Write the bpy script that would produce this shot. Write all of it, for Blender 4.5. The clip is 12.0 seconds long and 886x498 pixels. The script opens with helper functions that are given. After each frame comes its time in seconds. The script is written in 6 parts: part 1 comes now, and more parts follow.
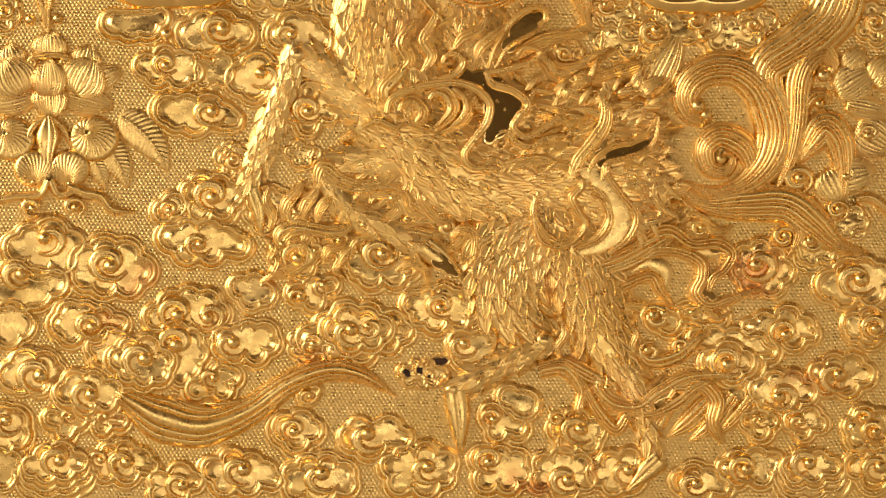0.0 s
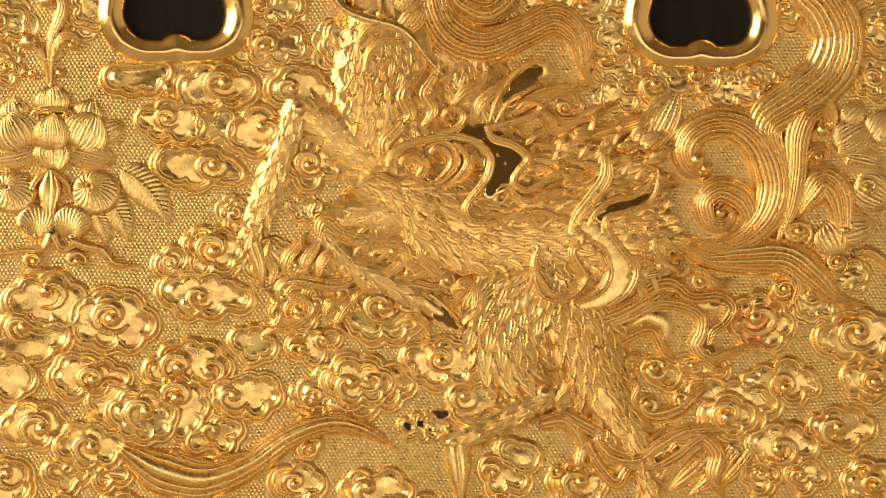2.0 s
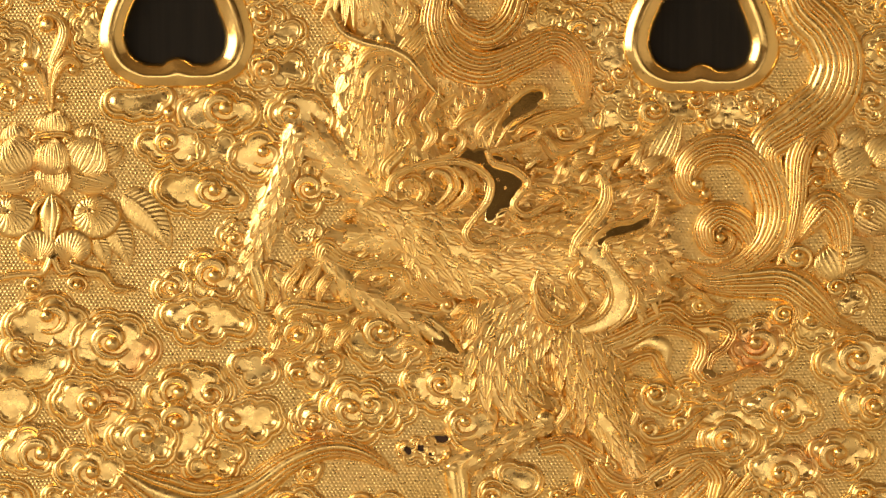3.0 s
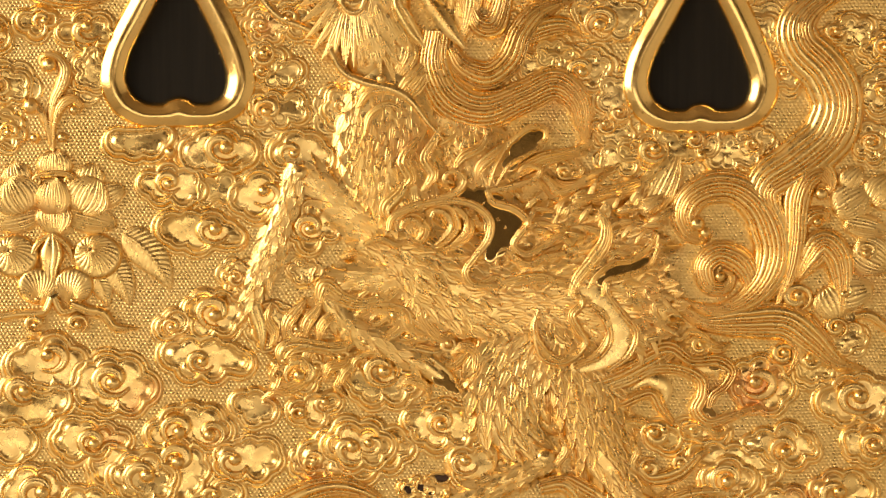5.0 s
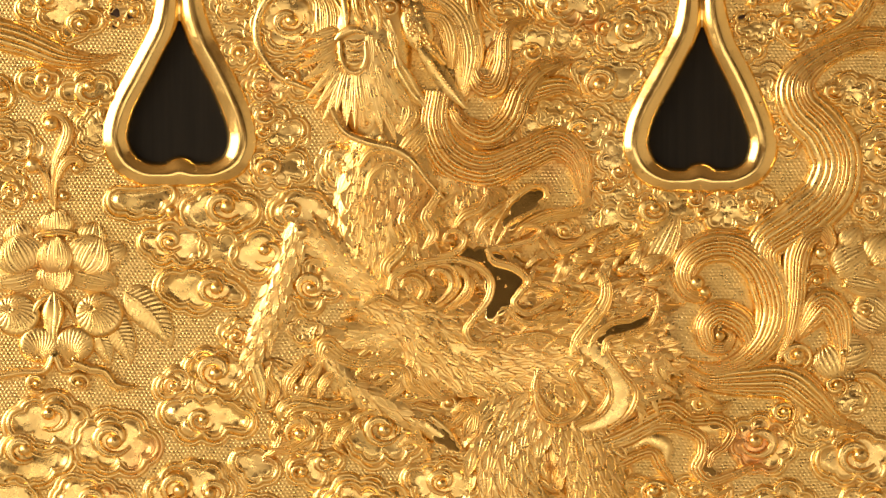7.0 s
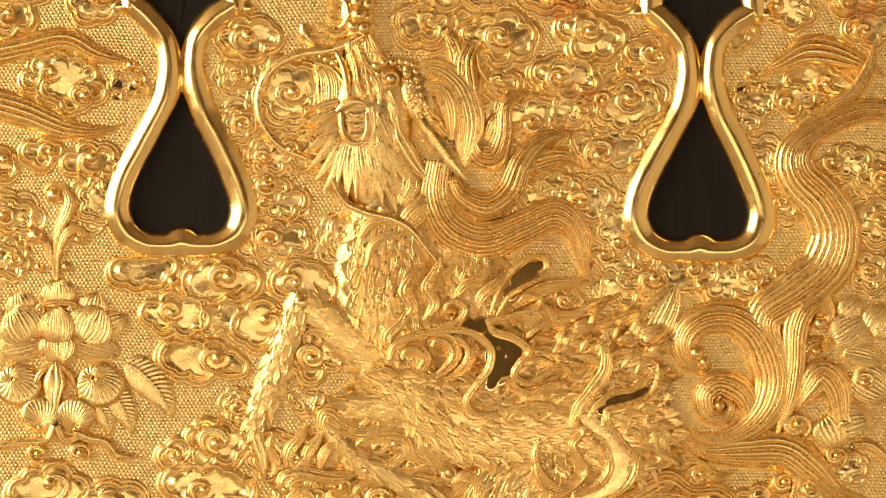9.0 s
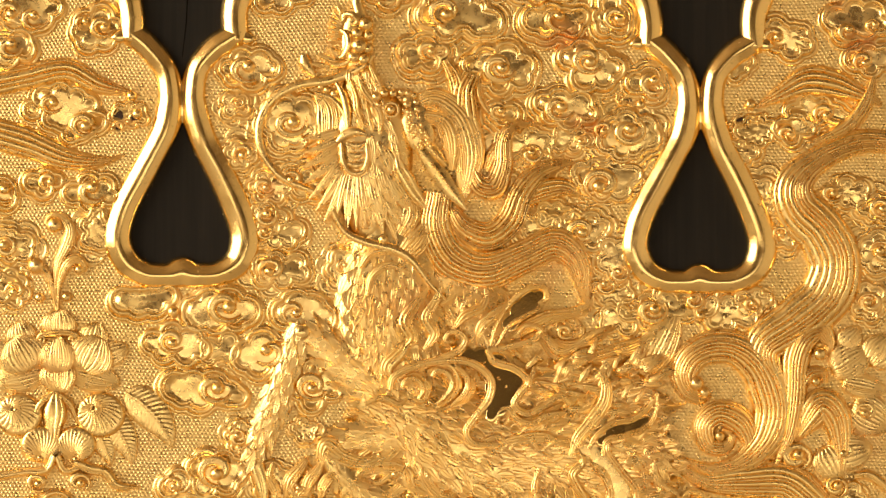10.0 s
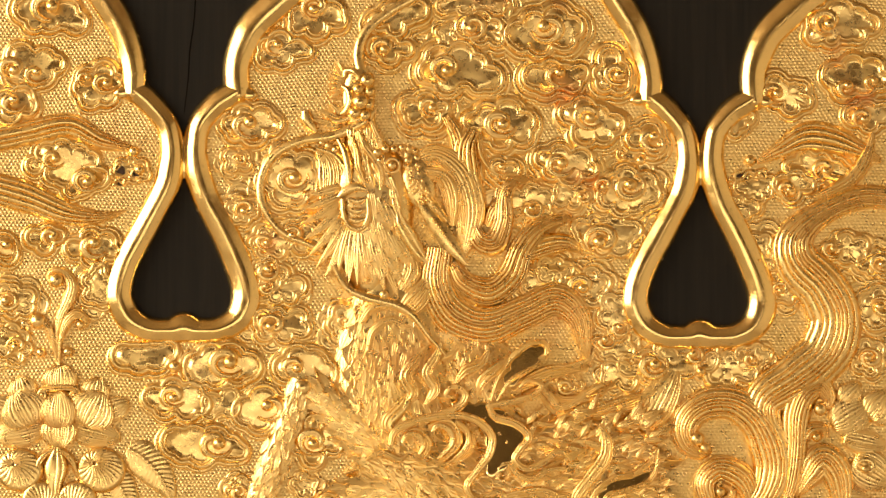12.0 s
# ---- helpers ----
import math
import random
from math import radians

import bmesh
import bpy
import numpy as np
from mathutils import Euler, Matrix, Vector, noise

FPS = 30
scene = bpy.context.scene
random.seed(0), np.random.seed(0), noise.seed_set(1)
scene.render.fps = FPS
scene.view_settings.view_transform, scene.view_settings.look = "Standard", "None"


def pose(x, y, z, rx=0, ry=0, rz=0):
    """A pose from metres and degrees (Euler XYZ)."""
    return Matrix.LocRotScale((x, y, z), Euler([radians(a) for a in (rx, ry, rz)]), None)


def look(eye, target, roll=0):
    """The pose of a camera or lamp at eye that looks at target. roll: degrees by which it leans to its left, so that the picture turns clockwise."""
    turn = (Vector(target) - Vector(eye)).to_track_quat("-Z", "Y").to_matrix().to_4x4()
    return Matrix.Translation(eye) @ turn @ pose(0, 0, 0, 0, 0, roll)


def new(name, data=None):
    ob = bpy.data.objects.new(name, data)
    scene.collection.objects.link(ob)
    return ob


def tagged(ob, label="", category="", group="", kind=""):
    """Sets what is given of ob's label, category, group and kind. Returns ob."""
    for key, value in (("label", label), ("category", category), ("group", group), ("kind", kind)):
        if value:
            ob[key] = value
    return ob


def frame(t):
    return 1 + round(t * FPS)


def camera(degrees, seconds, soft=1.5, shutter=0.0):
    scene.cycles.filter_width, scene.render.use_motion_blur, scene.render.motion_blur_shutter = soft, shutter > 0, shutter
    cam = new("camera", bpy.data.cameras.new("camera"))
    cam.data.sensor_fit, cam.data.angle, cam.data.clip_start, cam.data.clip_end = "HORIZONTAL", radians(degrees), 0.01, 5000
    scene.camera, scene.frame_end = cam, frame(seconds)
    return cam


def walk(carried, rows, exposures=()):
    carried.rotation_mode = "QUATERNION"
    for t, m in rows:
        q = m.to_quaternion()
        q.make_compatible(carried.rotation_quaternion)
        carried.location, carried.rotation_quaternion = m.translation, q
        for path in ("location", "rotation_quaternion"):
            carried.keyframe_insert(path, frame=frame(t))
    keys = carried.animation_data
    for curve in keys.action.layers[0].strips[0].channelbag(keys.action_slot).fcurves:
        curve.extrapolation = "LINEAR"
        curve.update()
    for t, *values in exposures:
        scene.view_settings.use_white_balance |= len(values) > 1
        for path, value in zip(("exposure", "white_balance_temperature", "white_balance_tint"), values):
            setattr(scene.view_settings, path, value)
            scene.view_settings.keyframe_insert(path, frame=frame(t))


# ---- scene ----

# Drawing units: one unit is 0.16 mm on the plate; the plate's face is the plane y = 0 and the relief rises towards -y.
U = 0.25 / 1568
EYE = 1.30
REACH = 4200.0
RELIEF = 1.1

# ---- camera ----
cam = camera(21.16, 12.0, 1.35)
# seconds, turn to the right, tilt up (degrees), lean to the left, nearness
ROWS = [
    (0.0, 0.028, -3.303, -0.036, 1.0071),
    (0.5, 0.022, -2.991, -0.045, 1.0061),
    (1.0, 0.020, -2.740, -0.045, 1.0053),
    (1.5, 0.016, -2.324, -0.038, 1.0046),
    (2.0, 0.012, -2.016, -0.030, 1.0040),
    (2.5, 0.008, -1.703, -0.025, 1.0034),
    (3.0, 0.006, -1.428, -0.025, 1.0029),
    (5.0, 0.003, -0.481, -0.008, 1.0012),
    (5.5, 0.001, -0.208, 0.003, 1.0005),
    (6.0, -0.001, 0.000, 0.005, 1.0000),
    (6.5, -0.005, 0.500, 0.008, 0.9992),
    (7.0, -0.010, 0.942, 0.017, 0.9983),
    (9.0, -0.021, 2.650, 0.045, 0.9945),
    (9.5, -0.023, 2.977, 0.050, 0.9940),
    (10.0, -0.024, 3.385, 0.062, 0.9931),
    (10.5, -0.027, 3.778, 0.068, 0.9926),
    (11.0, -0.031, 4.154, 0.079, 0.9919),
    (11.5, -0.036, 4.451, 0.090, 0.9914),
    (12.0, -0.041, 4.733, 0.092, 0.9907),
]


def station(turn, tilt, lean, near):
    m = pose(0, -REACH * U, EYE, 90 + tilt, -lean, -turn)
    return m @ Matrix.Translation((0, 0, REACH * U * (1 / near - 1)))


walk(cam, [(t, station(*row)) for t, *row in ROWS], [(0.0, 0.12), (6.0, 0.31), (12.0, 0.50)])

# ---- light ----
world = bpy.data.worlds.new("world")
scene.world = world
world.use_nodes = True
sky = world.node_tree.nodes.new("ShaderNodeTexSky")
sky.sky_type, sky.sun_disc, sky.sun_elevation, sky.sun_rotation = "NISHITA", False, radians(25), radians(-100)
world.node_tree.links.new(sky.outputs[0], world.node_tree.nodes["Background"].inputs[0])
world.node_tree.nodes["Background"].inputs[1].default_value = 0.08


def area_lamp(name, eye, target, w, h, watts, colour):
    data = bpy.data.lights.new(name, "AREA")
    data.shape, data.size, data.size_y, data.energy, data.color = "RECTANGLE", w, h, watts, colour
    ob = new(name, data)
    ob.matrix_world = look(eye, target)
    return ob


# Key light from the left, in the west wall's unseen opening.
area_lamp("unseen_light", (-1.88, -1.0, 1.93), (0, -0.9, 1.75), 1.9, 1.4, 42, (1.0, 0.84, 0.59))
# Unseen fill added low on the unbroken south wall to brighten flat gilt faces.
area_lamp("unseen_light", (-0.30, -3.47, 0.77), (-0.30, 0, 0.77), 3.2, 1.05, 14.4, (1.0, 0.86, 0.625))


# ---- materials ----
def material(name):
    m = bpy.data.materials.new(name)
    m.use_nodes = True
    return m, m.node_tree.nodes, m.node_tree.links, m.node_tree.nodes["Principled BSDF"]


def ramp(nodes, links, source, a, b, ca, cb):
    r = nodes.new("ShaderNodeValToRGB")
    r.color_ramp.elements[0].position, r.color_ramp.elements[1].position = a, b
    r.color_ramp.elements[0].color, r.color_ramp.elements[1].color = ca, cb
    links.new(source, r.inputs[0])
    return r.outputs[0]


def noise_at(nodes, links, coords, scale, detail=3.0, rough=0.55):
    n = nodes.new("ShaderNodeTexNoise")
    n.inputs["Scale"].default_value, n.inputs["Detail"].default_value, n.inputs["Roughness"].default_value = scale, detail, rough
    links.new(coords, n.inputs["Vector"])
    return n.outputs["Fac"]


def mixed(nodes, links, fac, a, b, blend="MIX"):
    m = nodes.new("ShaderNodeMix")
    m.data_type, m.blend_type = "RGBA", blend
    for value, slot in ((fac, 0), (a, 6), (b, 7)):
        if isinstance(value, (tuple, float)):
            m.inputs[slot].default_value = value
        else:
            links.new(value, m.inputs[slot])
    return m.outputs[2]


def gold(name, base, rough, relief, stain, tooling=0.1):
    """Gilt metal: uneven gloss, tarnish clouds, copper-red rubbing, pits."""
    m, nodes, links, bsdf = material(name)
    g = nodes.new("ShaderNodeNewGeometry").outputs["Position"]
    broad = noise_at(nodes, links, g, 55, 4)
    fine = noise_at(nodes, links, g, 420, 4, 0.6)
    red = noise_at(nodes, links, g, 38, 3)
    spot = noise_at(nodes, links, g, 900, 2)
    tint = ramp(nodes, links, broad, 0.35, 0.72, (*base, 1), (base[0] * 0.93, base[1] * 0.90, base[2] * 0.78, 1))
    rubbed = ramp(nodes, links, red, 0.60, 0.74, (0, 0, 0, 1), (stain, stain, stain, 1))
    tint = mixed(nodes, links, rubbed, tint, (0.78, 0.36, 0.14, 1.0))
    dark = ramp(nodes, links, spot, 0.66, 0.74, (0, 0, 0, 1), (0.55, 0.55, 0.55, 1))
    tint = mixed(nodes, links, dark, tint, (0.30, 0.17, 0.06, 1.0))
    links.new(tint, bsdf.inputs["Base Color"])
    bsdf.inputs["Metallic"].default_value = 1.0
    links.new(ramp(nodes, links, fine, 0.3, 0.75, (rough * 0.7,) * 3 + (1,), (rough * 1.7,) * 3 + (1,)), bsdf.inputs["Roughness"])
    bump = nodes.new("ShaderNodeBump")
    bump.inputs["Strength"].default_value, bump.inputs["Distance"].default_value = relief, 0.0003
    links.new(mixed(nodes, links, 0.35, broad, fine), bump.inputs["Height"])
    tool = nodes.new("ShaderNodeBump")
    tool.inputs["Strength"].default_value, tool.inputs["Distance"].default_value = tooling, 0.0002
    links.new(noise_at(nodes, links, g, 1500, 2, 0.5), tool.inputs["Height"])
    links.new(bump.outputs[0], tool.inputs["Normal"])
    links.new(tool.outputs[0], bsdf.inputs["Normal"])
    return m


def dark_wood(name):
    m, nodes, links, bsdf = material(name)
    g = nodes.new("ShaderNodeNewGeometry").outputs["Position"]
    stretch = nodes.new("ShaderNodeMapping")
    stretch.inputs["Scale"].default_value = (1, 1, 0.03)
    links.new(g, stretch.inputs["Vector"])
    grain = noise_at(nodes, links, stretch.outputs[0], 700, 5, 0.6)
    links.new(ramp(nodes, links, grain, 0.3, 0.75, (0.0065, 0.0050, 0.0038, 1), (0.014, 0.0105, 0.0078, 1)), bsdf.inputs["Base Color"])
    bsdf.inputs["Roughness"].default_value, bsdf.inputs["Specular IOR Level"].default_value = 0.6, 0.22
    bump = nodes.new("ShaderNodeBump")
    bump.inputs["Strength"].default_value, bump.inputs["Distance"].default_value = 0.25, 0.0003
    links.new(grain, bump.inputs["Height"])
    links.new(bump.outputs[0], bsdf.inputs["Normal"])
    return m


def plaster(name, a, b, rough=0.8):
    m, nodes, links, bsdf = material(name)
    g = nodes.new("ShaderNodeNewGeometry").outputs["Position"]
    links.new(ramp(nodes, links, noise_at(nodes, links, g, 2.5, 5), 0.3, 0.7, (*a, 1), (*b, 1)), bsdf.inputs["Base Color"])
    bsdf.inputs["Roughness"].default_value = rough
    return m


BASE = (1.0, 0.722, 0.315)
GOLD = gold("gilt_chased", BASE, 0.265, 0.3, 0.3, 0.25)
BRIGHT = gold("gilt_burnished", BASE, 0.25, 0.3, 0.25, 0.10)
CLOUD = gold("gilt_cloud", BASE, 0.255, 0.55, 1.0, 0.15)
GROUND = gold("gilt_punched", BASE, 0.29, 0.2, 0.35)
RAIL = gold("gilt_smooth", BASE, 0.17, 0.10, 0.15, 0.05)
POLISHED = gold("gilt_mirror", BASE, 0.10, 0.2, 0.3, 0.05)
WOOD = dark_wood("dark_lacquered_wood")
PLASTER = plaster("cream_plaster", (0.72, 0.66, 0.56), (0.80, 0.75, 0.66))
PANELLING = plaster("brown_panelling", (0.24, 0.185, 0.12), (0.36, 0.28, 0.19), 0.6)
FLOORING = plaster("worn_stone", (0.54, 0.47, 0.37), (0.64, 0.56, 0.45), 0.5)
CEILING = plaster("timber_ceiling", (0.22, 0.16, 0.10), (0.30, 0.23, 0.15), 0.7)
DARK_BAR = plaster("dark_reflection_bar", (0.085, 0.062, 0.040), (0.15, 0.115, 0.074), 0.6)

# ---- geometry kit ----
rng = np.random.default_rng(7)


def on_plate(x, y, row):
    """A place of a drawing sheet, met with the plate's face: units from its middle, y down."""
    m = station(*row[1:])
    half = math.tan(radians(21.16 / 2)) / 784
    way = m.to_3x3() @ Vector(((x - 784) * half, (441 - y) * half, -1))
    p = m.translation + way * (-m.translation.y / way.y)
    return p.x / U, (EYE - p.z) / U


def low(x, y):
    """A place on the lower drawing sheet."""
    return on_plate(x, y, ROWS[0])


def high(x, y):
    """A place on the upper drawing sheet."""
    return on_plate(x, y, ROWS[-1])


def to_world(p):
    """Units (x right, y down, height) to metres; heights are taken along the sight lines of the drawing."""
    p = np.array(p, float)
    p[:, 2] = np.where(p[:, 2] > 0, p[:, 2] * RELIEF, p[:, 2])
    k = 1 - p[:, 2] / REACH
    return np.stack([p[:, 0] * k * U, -p[:, 2] * U, EYE - p[:, 1] * k * U], 1)


def settle(h):
    """The depth of the relief: high forms are pressed flatter than low ones."""
    return np.where(h > 12, 12 + (h - 12) * 0.42, h)


class Shape:
    """Points in units and their quads or triangles, gathered into one mesh."""

    def __init__(self):
        self.points, self.quads, self.tris, self.count = [], [], [], 0

    def grid(self, p, around=False):
        """A sheet of n x m points; around closes it along the first axis."""
        n, m = p.shape[:2]
        k = np.arange(n * m).reshape(n, m) + self.count
        if around:
            k = np.concatenate([k, k[:1]])
        q = np.stack([k[:-1, :-1], k[1:, :-1], k[1:, 1:], k[:-1, 1:]], -1).reshape(-1, 4)
        flat = p.reshape(-1, 3)
        loc = q - self.count
        a, c = flat[loc[:, 2]] - flat[loc[:, 0]], flat[loc[:, 3]] - flat[loc[:, 1]]
        if (a[:, 0] * c[:, 1] - a[:, 1] * c[:, 0]).sum() > 0:
            q = q[:, ::-1]
        self.points.append(flat)
        self.quads.append(q)
        self.count += n * m
        return self

    def mesh(self, name):
        p = to_world(np.concatenate(self.points))
        origin = (p.min(0) + p.max(0)) / 2
        origin[1] = 0
        p = p - origin
        corners = [q.reshape(-1) for q in self.quads] + [t.reshape(-1) for t in self.tris]
        sizes = [np.full(len(q), 4) for q in self.quads] + [np.full(len(t), 3) for t in self.tris]
        corners, sizes = np.concatenate(corners).astype(np.int32), np.concatenate(sizes).astype(np.int32)
        me = bpy.data.meshes.new(name)
        me.vertices.add(len(p))
        me.vertices.foreach_set("co", p.astype(np.float32).ravel())
        me.loops.add(len(corners))
        me.loops.foreach_set("vertex_index", corners)
        me.polygons.add(len(sizes))
        me.polygons.foreach_set("loop_start", np.concatenate([[0], np.cumsum(sizes)[:-1]]).astype(np.int32))
        me.polygons.foreach_set("use_smooth", np.ones(len(sizes), bool))
        me.update(calc_edges=True)
        return me, origin


def thing(name, at, label, category, group="", kind=""):
    ob = new(name)
    ob.empty_display_size = 0.005
    ob.location = to_world([(*at, 0)])[0]
    return tagged(ob, label, category, group, kind)


def part(name, shape, mat, parent=None, label=""):
    me, origin = shape.mesh(name)
    me.materials.append(mat)
    ob = new(name, me)
    ob.location = origin
    if parent is not None:
        ob.parent = parent
        ob.location = Vector(origin) - parent.location - (parent.parent.location if parent.parent else Vector())
    return tagged(ob, label) if label else ob


def glide(rows, step=2.6, closed=False):
    """A smooth line through rows of numbers, the first two of them the place, resampled at even steps."""
    r = np.asarray(rows, float)
    r = np.concatenate([2 * r[:1] - r[1:2], r, 2 * r[-1:] - r[-2:-1]])
    out = []
    for i in range(1, len(r) - 2):
        t = np.linspace(0, 1, 24, endpoint=False)[:, None]
        a, b, c, d = r[i - 1], r[i], r[i + 1], r[i + 2]
        out.append(0.5 * (2 * b + (c - a) * t + (2 * a - 5 * b + 4 * c - d) * t**2 + (3 * b - a - 3 * c + d) * t**3))
    out = np.concatenate(out + [r[-2:-1]])
    s = np.concatenate([[0], np.cumsum(np.hypot(*np.diff(out[:, :2], axis=0).T))])
    k = np.linspace(0, s[-1], max(6, int(s[-1] / step)))
    return np.stack([np.interp(k, s, c) for c in out.T], 1), k


def strands(count):
    """Places across a ribbed band and the rounded height of its strands there."""
    f = np.array([0.0, 0.10, 0.28, 0.5, 0.72, 0.90])
    wide = rng.uniform(0.5, 1.6, count)
    cut = np.concatenate([[0], np.cumsum(wide)]) / wide.sum()
    tall = rng.uniform(0.6, 1.4, count)
    v = np.concatenate([cut[i] + f * (cut[i + 1] - cut[i]) for i in range(count)] + [[1.0]]) * 2 - 1
    g = np.concatenate([np.sqrt(np.clip(1 - (2 * f - 1) ** 2, 0, 1)) * tall[i] for i in range(count)] + [[0.0]])
    return v, g


def sheet_rows(sheet, rows, z):
    out = []
    for x, y, w, *h in rows:
        out.append((*sheet(x, y), w, h[0] if h else z))
    return out


def band(shape, sheet, rows, rise, ribs=0, z=0.0, groove=2.2, style="dome", foot=True, step=2.6):
    """A raised band along rows of (x, y, width[, height of its base])."""
    line, s = glide(sheet_rows(sheet, rows, z), step)
    d = np.gradient(line[:, :2], axis=0)
    d /= np.linalg.norm(d, axis=1)[:, None] + 1e-9
    n = np.stack([-d[:, 1], d[:, 0]], 1)
    w = np.clip(line[:, 2], 0.8, None)
    if ribs:
        v, g = strands(ribs)
    else:
        v = np.sin(np.linspace(-1, 1, 13) * np.pi / 2)
        g = np.zeros_like(v)
    dome = np.clip(1 - v**2, 0, 1) ** 0.75
    if style == "band":
        v = np.array([-1, -0.95, -0.86, -0.76, -0.70, -0.60, -0.48, -0.42, -0.30, -0.15, 0, 0.15, 0.30, 0.42, 0.48, 0.60, 0.70, 0.76, 0.86, 0.95, 1])
        dome = np.array([0, 0.70, 1, 0.90, 0.60, 0.92, 0.88, 0.58, 0.66, 0.78, 0.82, 0.78, 0.66, 0.58, 0.88, 0.92, 0.60, 0.90, 1, 0.70, 0])
        g = np.zeros_like(v)
    if style == "low":
        dome = 0.55 + 0.45 * dome
    k = np.clip(w / max(w.max(), 1e-6), 0.12, 1)[:, None]
    wob = 1 + 0.10 * np.sin(s / 23 + rng.uniform(0, 6))[:, None]
    h = settle(line[:, 3:4] + rise * dome[None] * k**0.7) + groove * 1.5 * g[None] * np.clip(w[:, None] / max(ribs, 1) / 7, 0.15, 1) * wob
    side = v[None] * w[:, None] / 2
    if ribs > 2:
        side = side * (1 + 0.02 * np.sin(s / 11 + rng.uniform(0, 6))[:, None])
    p = np.empty((len(line), len(v), 3))
    p[..., 0] = line[:, None, 0] + n[:, None, 0] * side
    p[..., 1] = line[:, None, 1] + n[:, None, 1] * side
    p[..., 2] = h
    if foot:
        a, b = p[:, :1].copy(), p[:, -1:].copy()
        a[..., 2] = b[..., 2] = -1.5
        p = np.concatenate([a, p, b], 1)
    shape.grid(p)
    return p


def knob(shape, at, r, z=0.0, rise=1.0, squash=1.0, turn=0.0):
    """A rounded boss."""
    th = np.linspace(0, 2 * np.pi, 20, endpoint=False)
    ph = np.array([0, 0.25, 0.5, 0.75, 1.0, 1.25, 1.45, 1.55])
    ca, sa = math.cos(turn), math.sin(turn)
    x, y = np.outer(np.cos(th), np.cos(ph)) * r, np.outer(np.sin(th), np.cos(ph)) * r * squash
    p = np.stack([at[0] + ca * x - sa * y, at[1] + sa * x + ca * y, float(settle(np.float64(z))) + np.tile(np.sin(ph) * r * rise, (20, 1))], -1)
    foot = p[:, :1].copy()
    foot[..., 2] = -1.5
    shape.grid(np.concatenate([foot, p], 1), around=True)


def spiral(shape, at, r, z, way=1, start=0.0, turns=1.05, fat=0.62, lift=0.55):
    """A fat comma-shaped curl that winds round a hollow and up into a boss."""
    rows = []
    for q in np.linspace(0, 1, 12):
        rad = r * (1.10 - 0.80 * q**1.1)
        ang = start + way * q * turns * 2 * math.pi
        rows.append((at[0] + rad * math.cos(ang), at[1] + rad * math.sin(ang) * 0.86, r * fat * (0.20 + 0.78 * math.sin(math.pi * (0.05 + 0.72 * q))), z + r * lift * q * 0.55))
    band(shape, lambda x, y: (x, y), rows, r * 0.34, 2 if r > 24 else 0, groove=0.8, step=2.8)
    end = start + way * turns * 2 * math.pi
    knob(shape, (at[0] + 0.22 * r * math.cos(end), at[1] + 0.20 * r * math.sin(end)), r * 0.44, z + r * lift * 0.50, 0.95, 0.92)


def lobed(a, b, lobes, seed, n, depth):
    """Round lobes set along an ellipse; returns the directions and a rule for the edge drawn in by a distance."""
    g = np.random.default_rng(seed)
    th = np.linspace(0, 2 * np.pi, n, endpoint=False)
    fine = np.linspace(0, 2 * np.pi, 400)
    size = np.clip(0.52 * min(a, b) * (0.8 + 1.3 * depth), 5, 32)
    ea, eb = a - size, b - size
    arc = np.concatenate([[0], np.cumsum(np.hypot(*np.diff(np.stack([ea * np.cos(fine), eb * np.sin(fine)]), axis=1)))])
    cut = (np.arange(lobes) + g.uniform(-0.22, 0.22, lobes) + g.uniform(0, 1)) / lobes % 1.0
    ang = np.interp(cut * arc[-1], arc, fine)
    rad = np.clip(arc[-1] / lobes * 0.68, size * 0.86, size * 1.35) * g.uniform(0.9, 1.15, lobes)
    far = g.uniform(0.90, 1.06, lobes)
    cx, cy = ea * np.cos(ang) * far, eb * np.sin(ang) * far
    ux, uy = np.cos(th), np.sin(th)

    def edge(d):
        r = np.clip(1.0 / np.hypot(ux / max(ea + size * 0.50 - d, 1), uy / max(eb + size * 0.50 - d, 1)), 1, None)
        for x, y, q in zip(cx, cy, rad):
            along = ux * x + uy * y
            off = np.clip(q - d, 0.5, None) ** 2 - (x * x + y * y - along**2)
            r = np.where((off > 0) & (along > 0), np.maximum(r, along + np.sqrt(np.clip(off, 0, None))), r)
        return r

    return th, edge


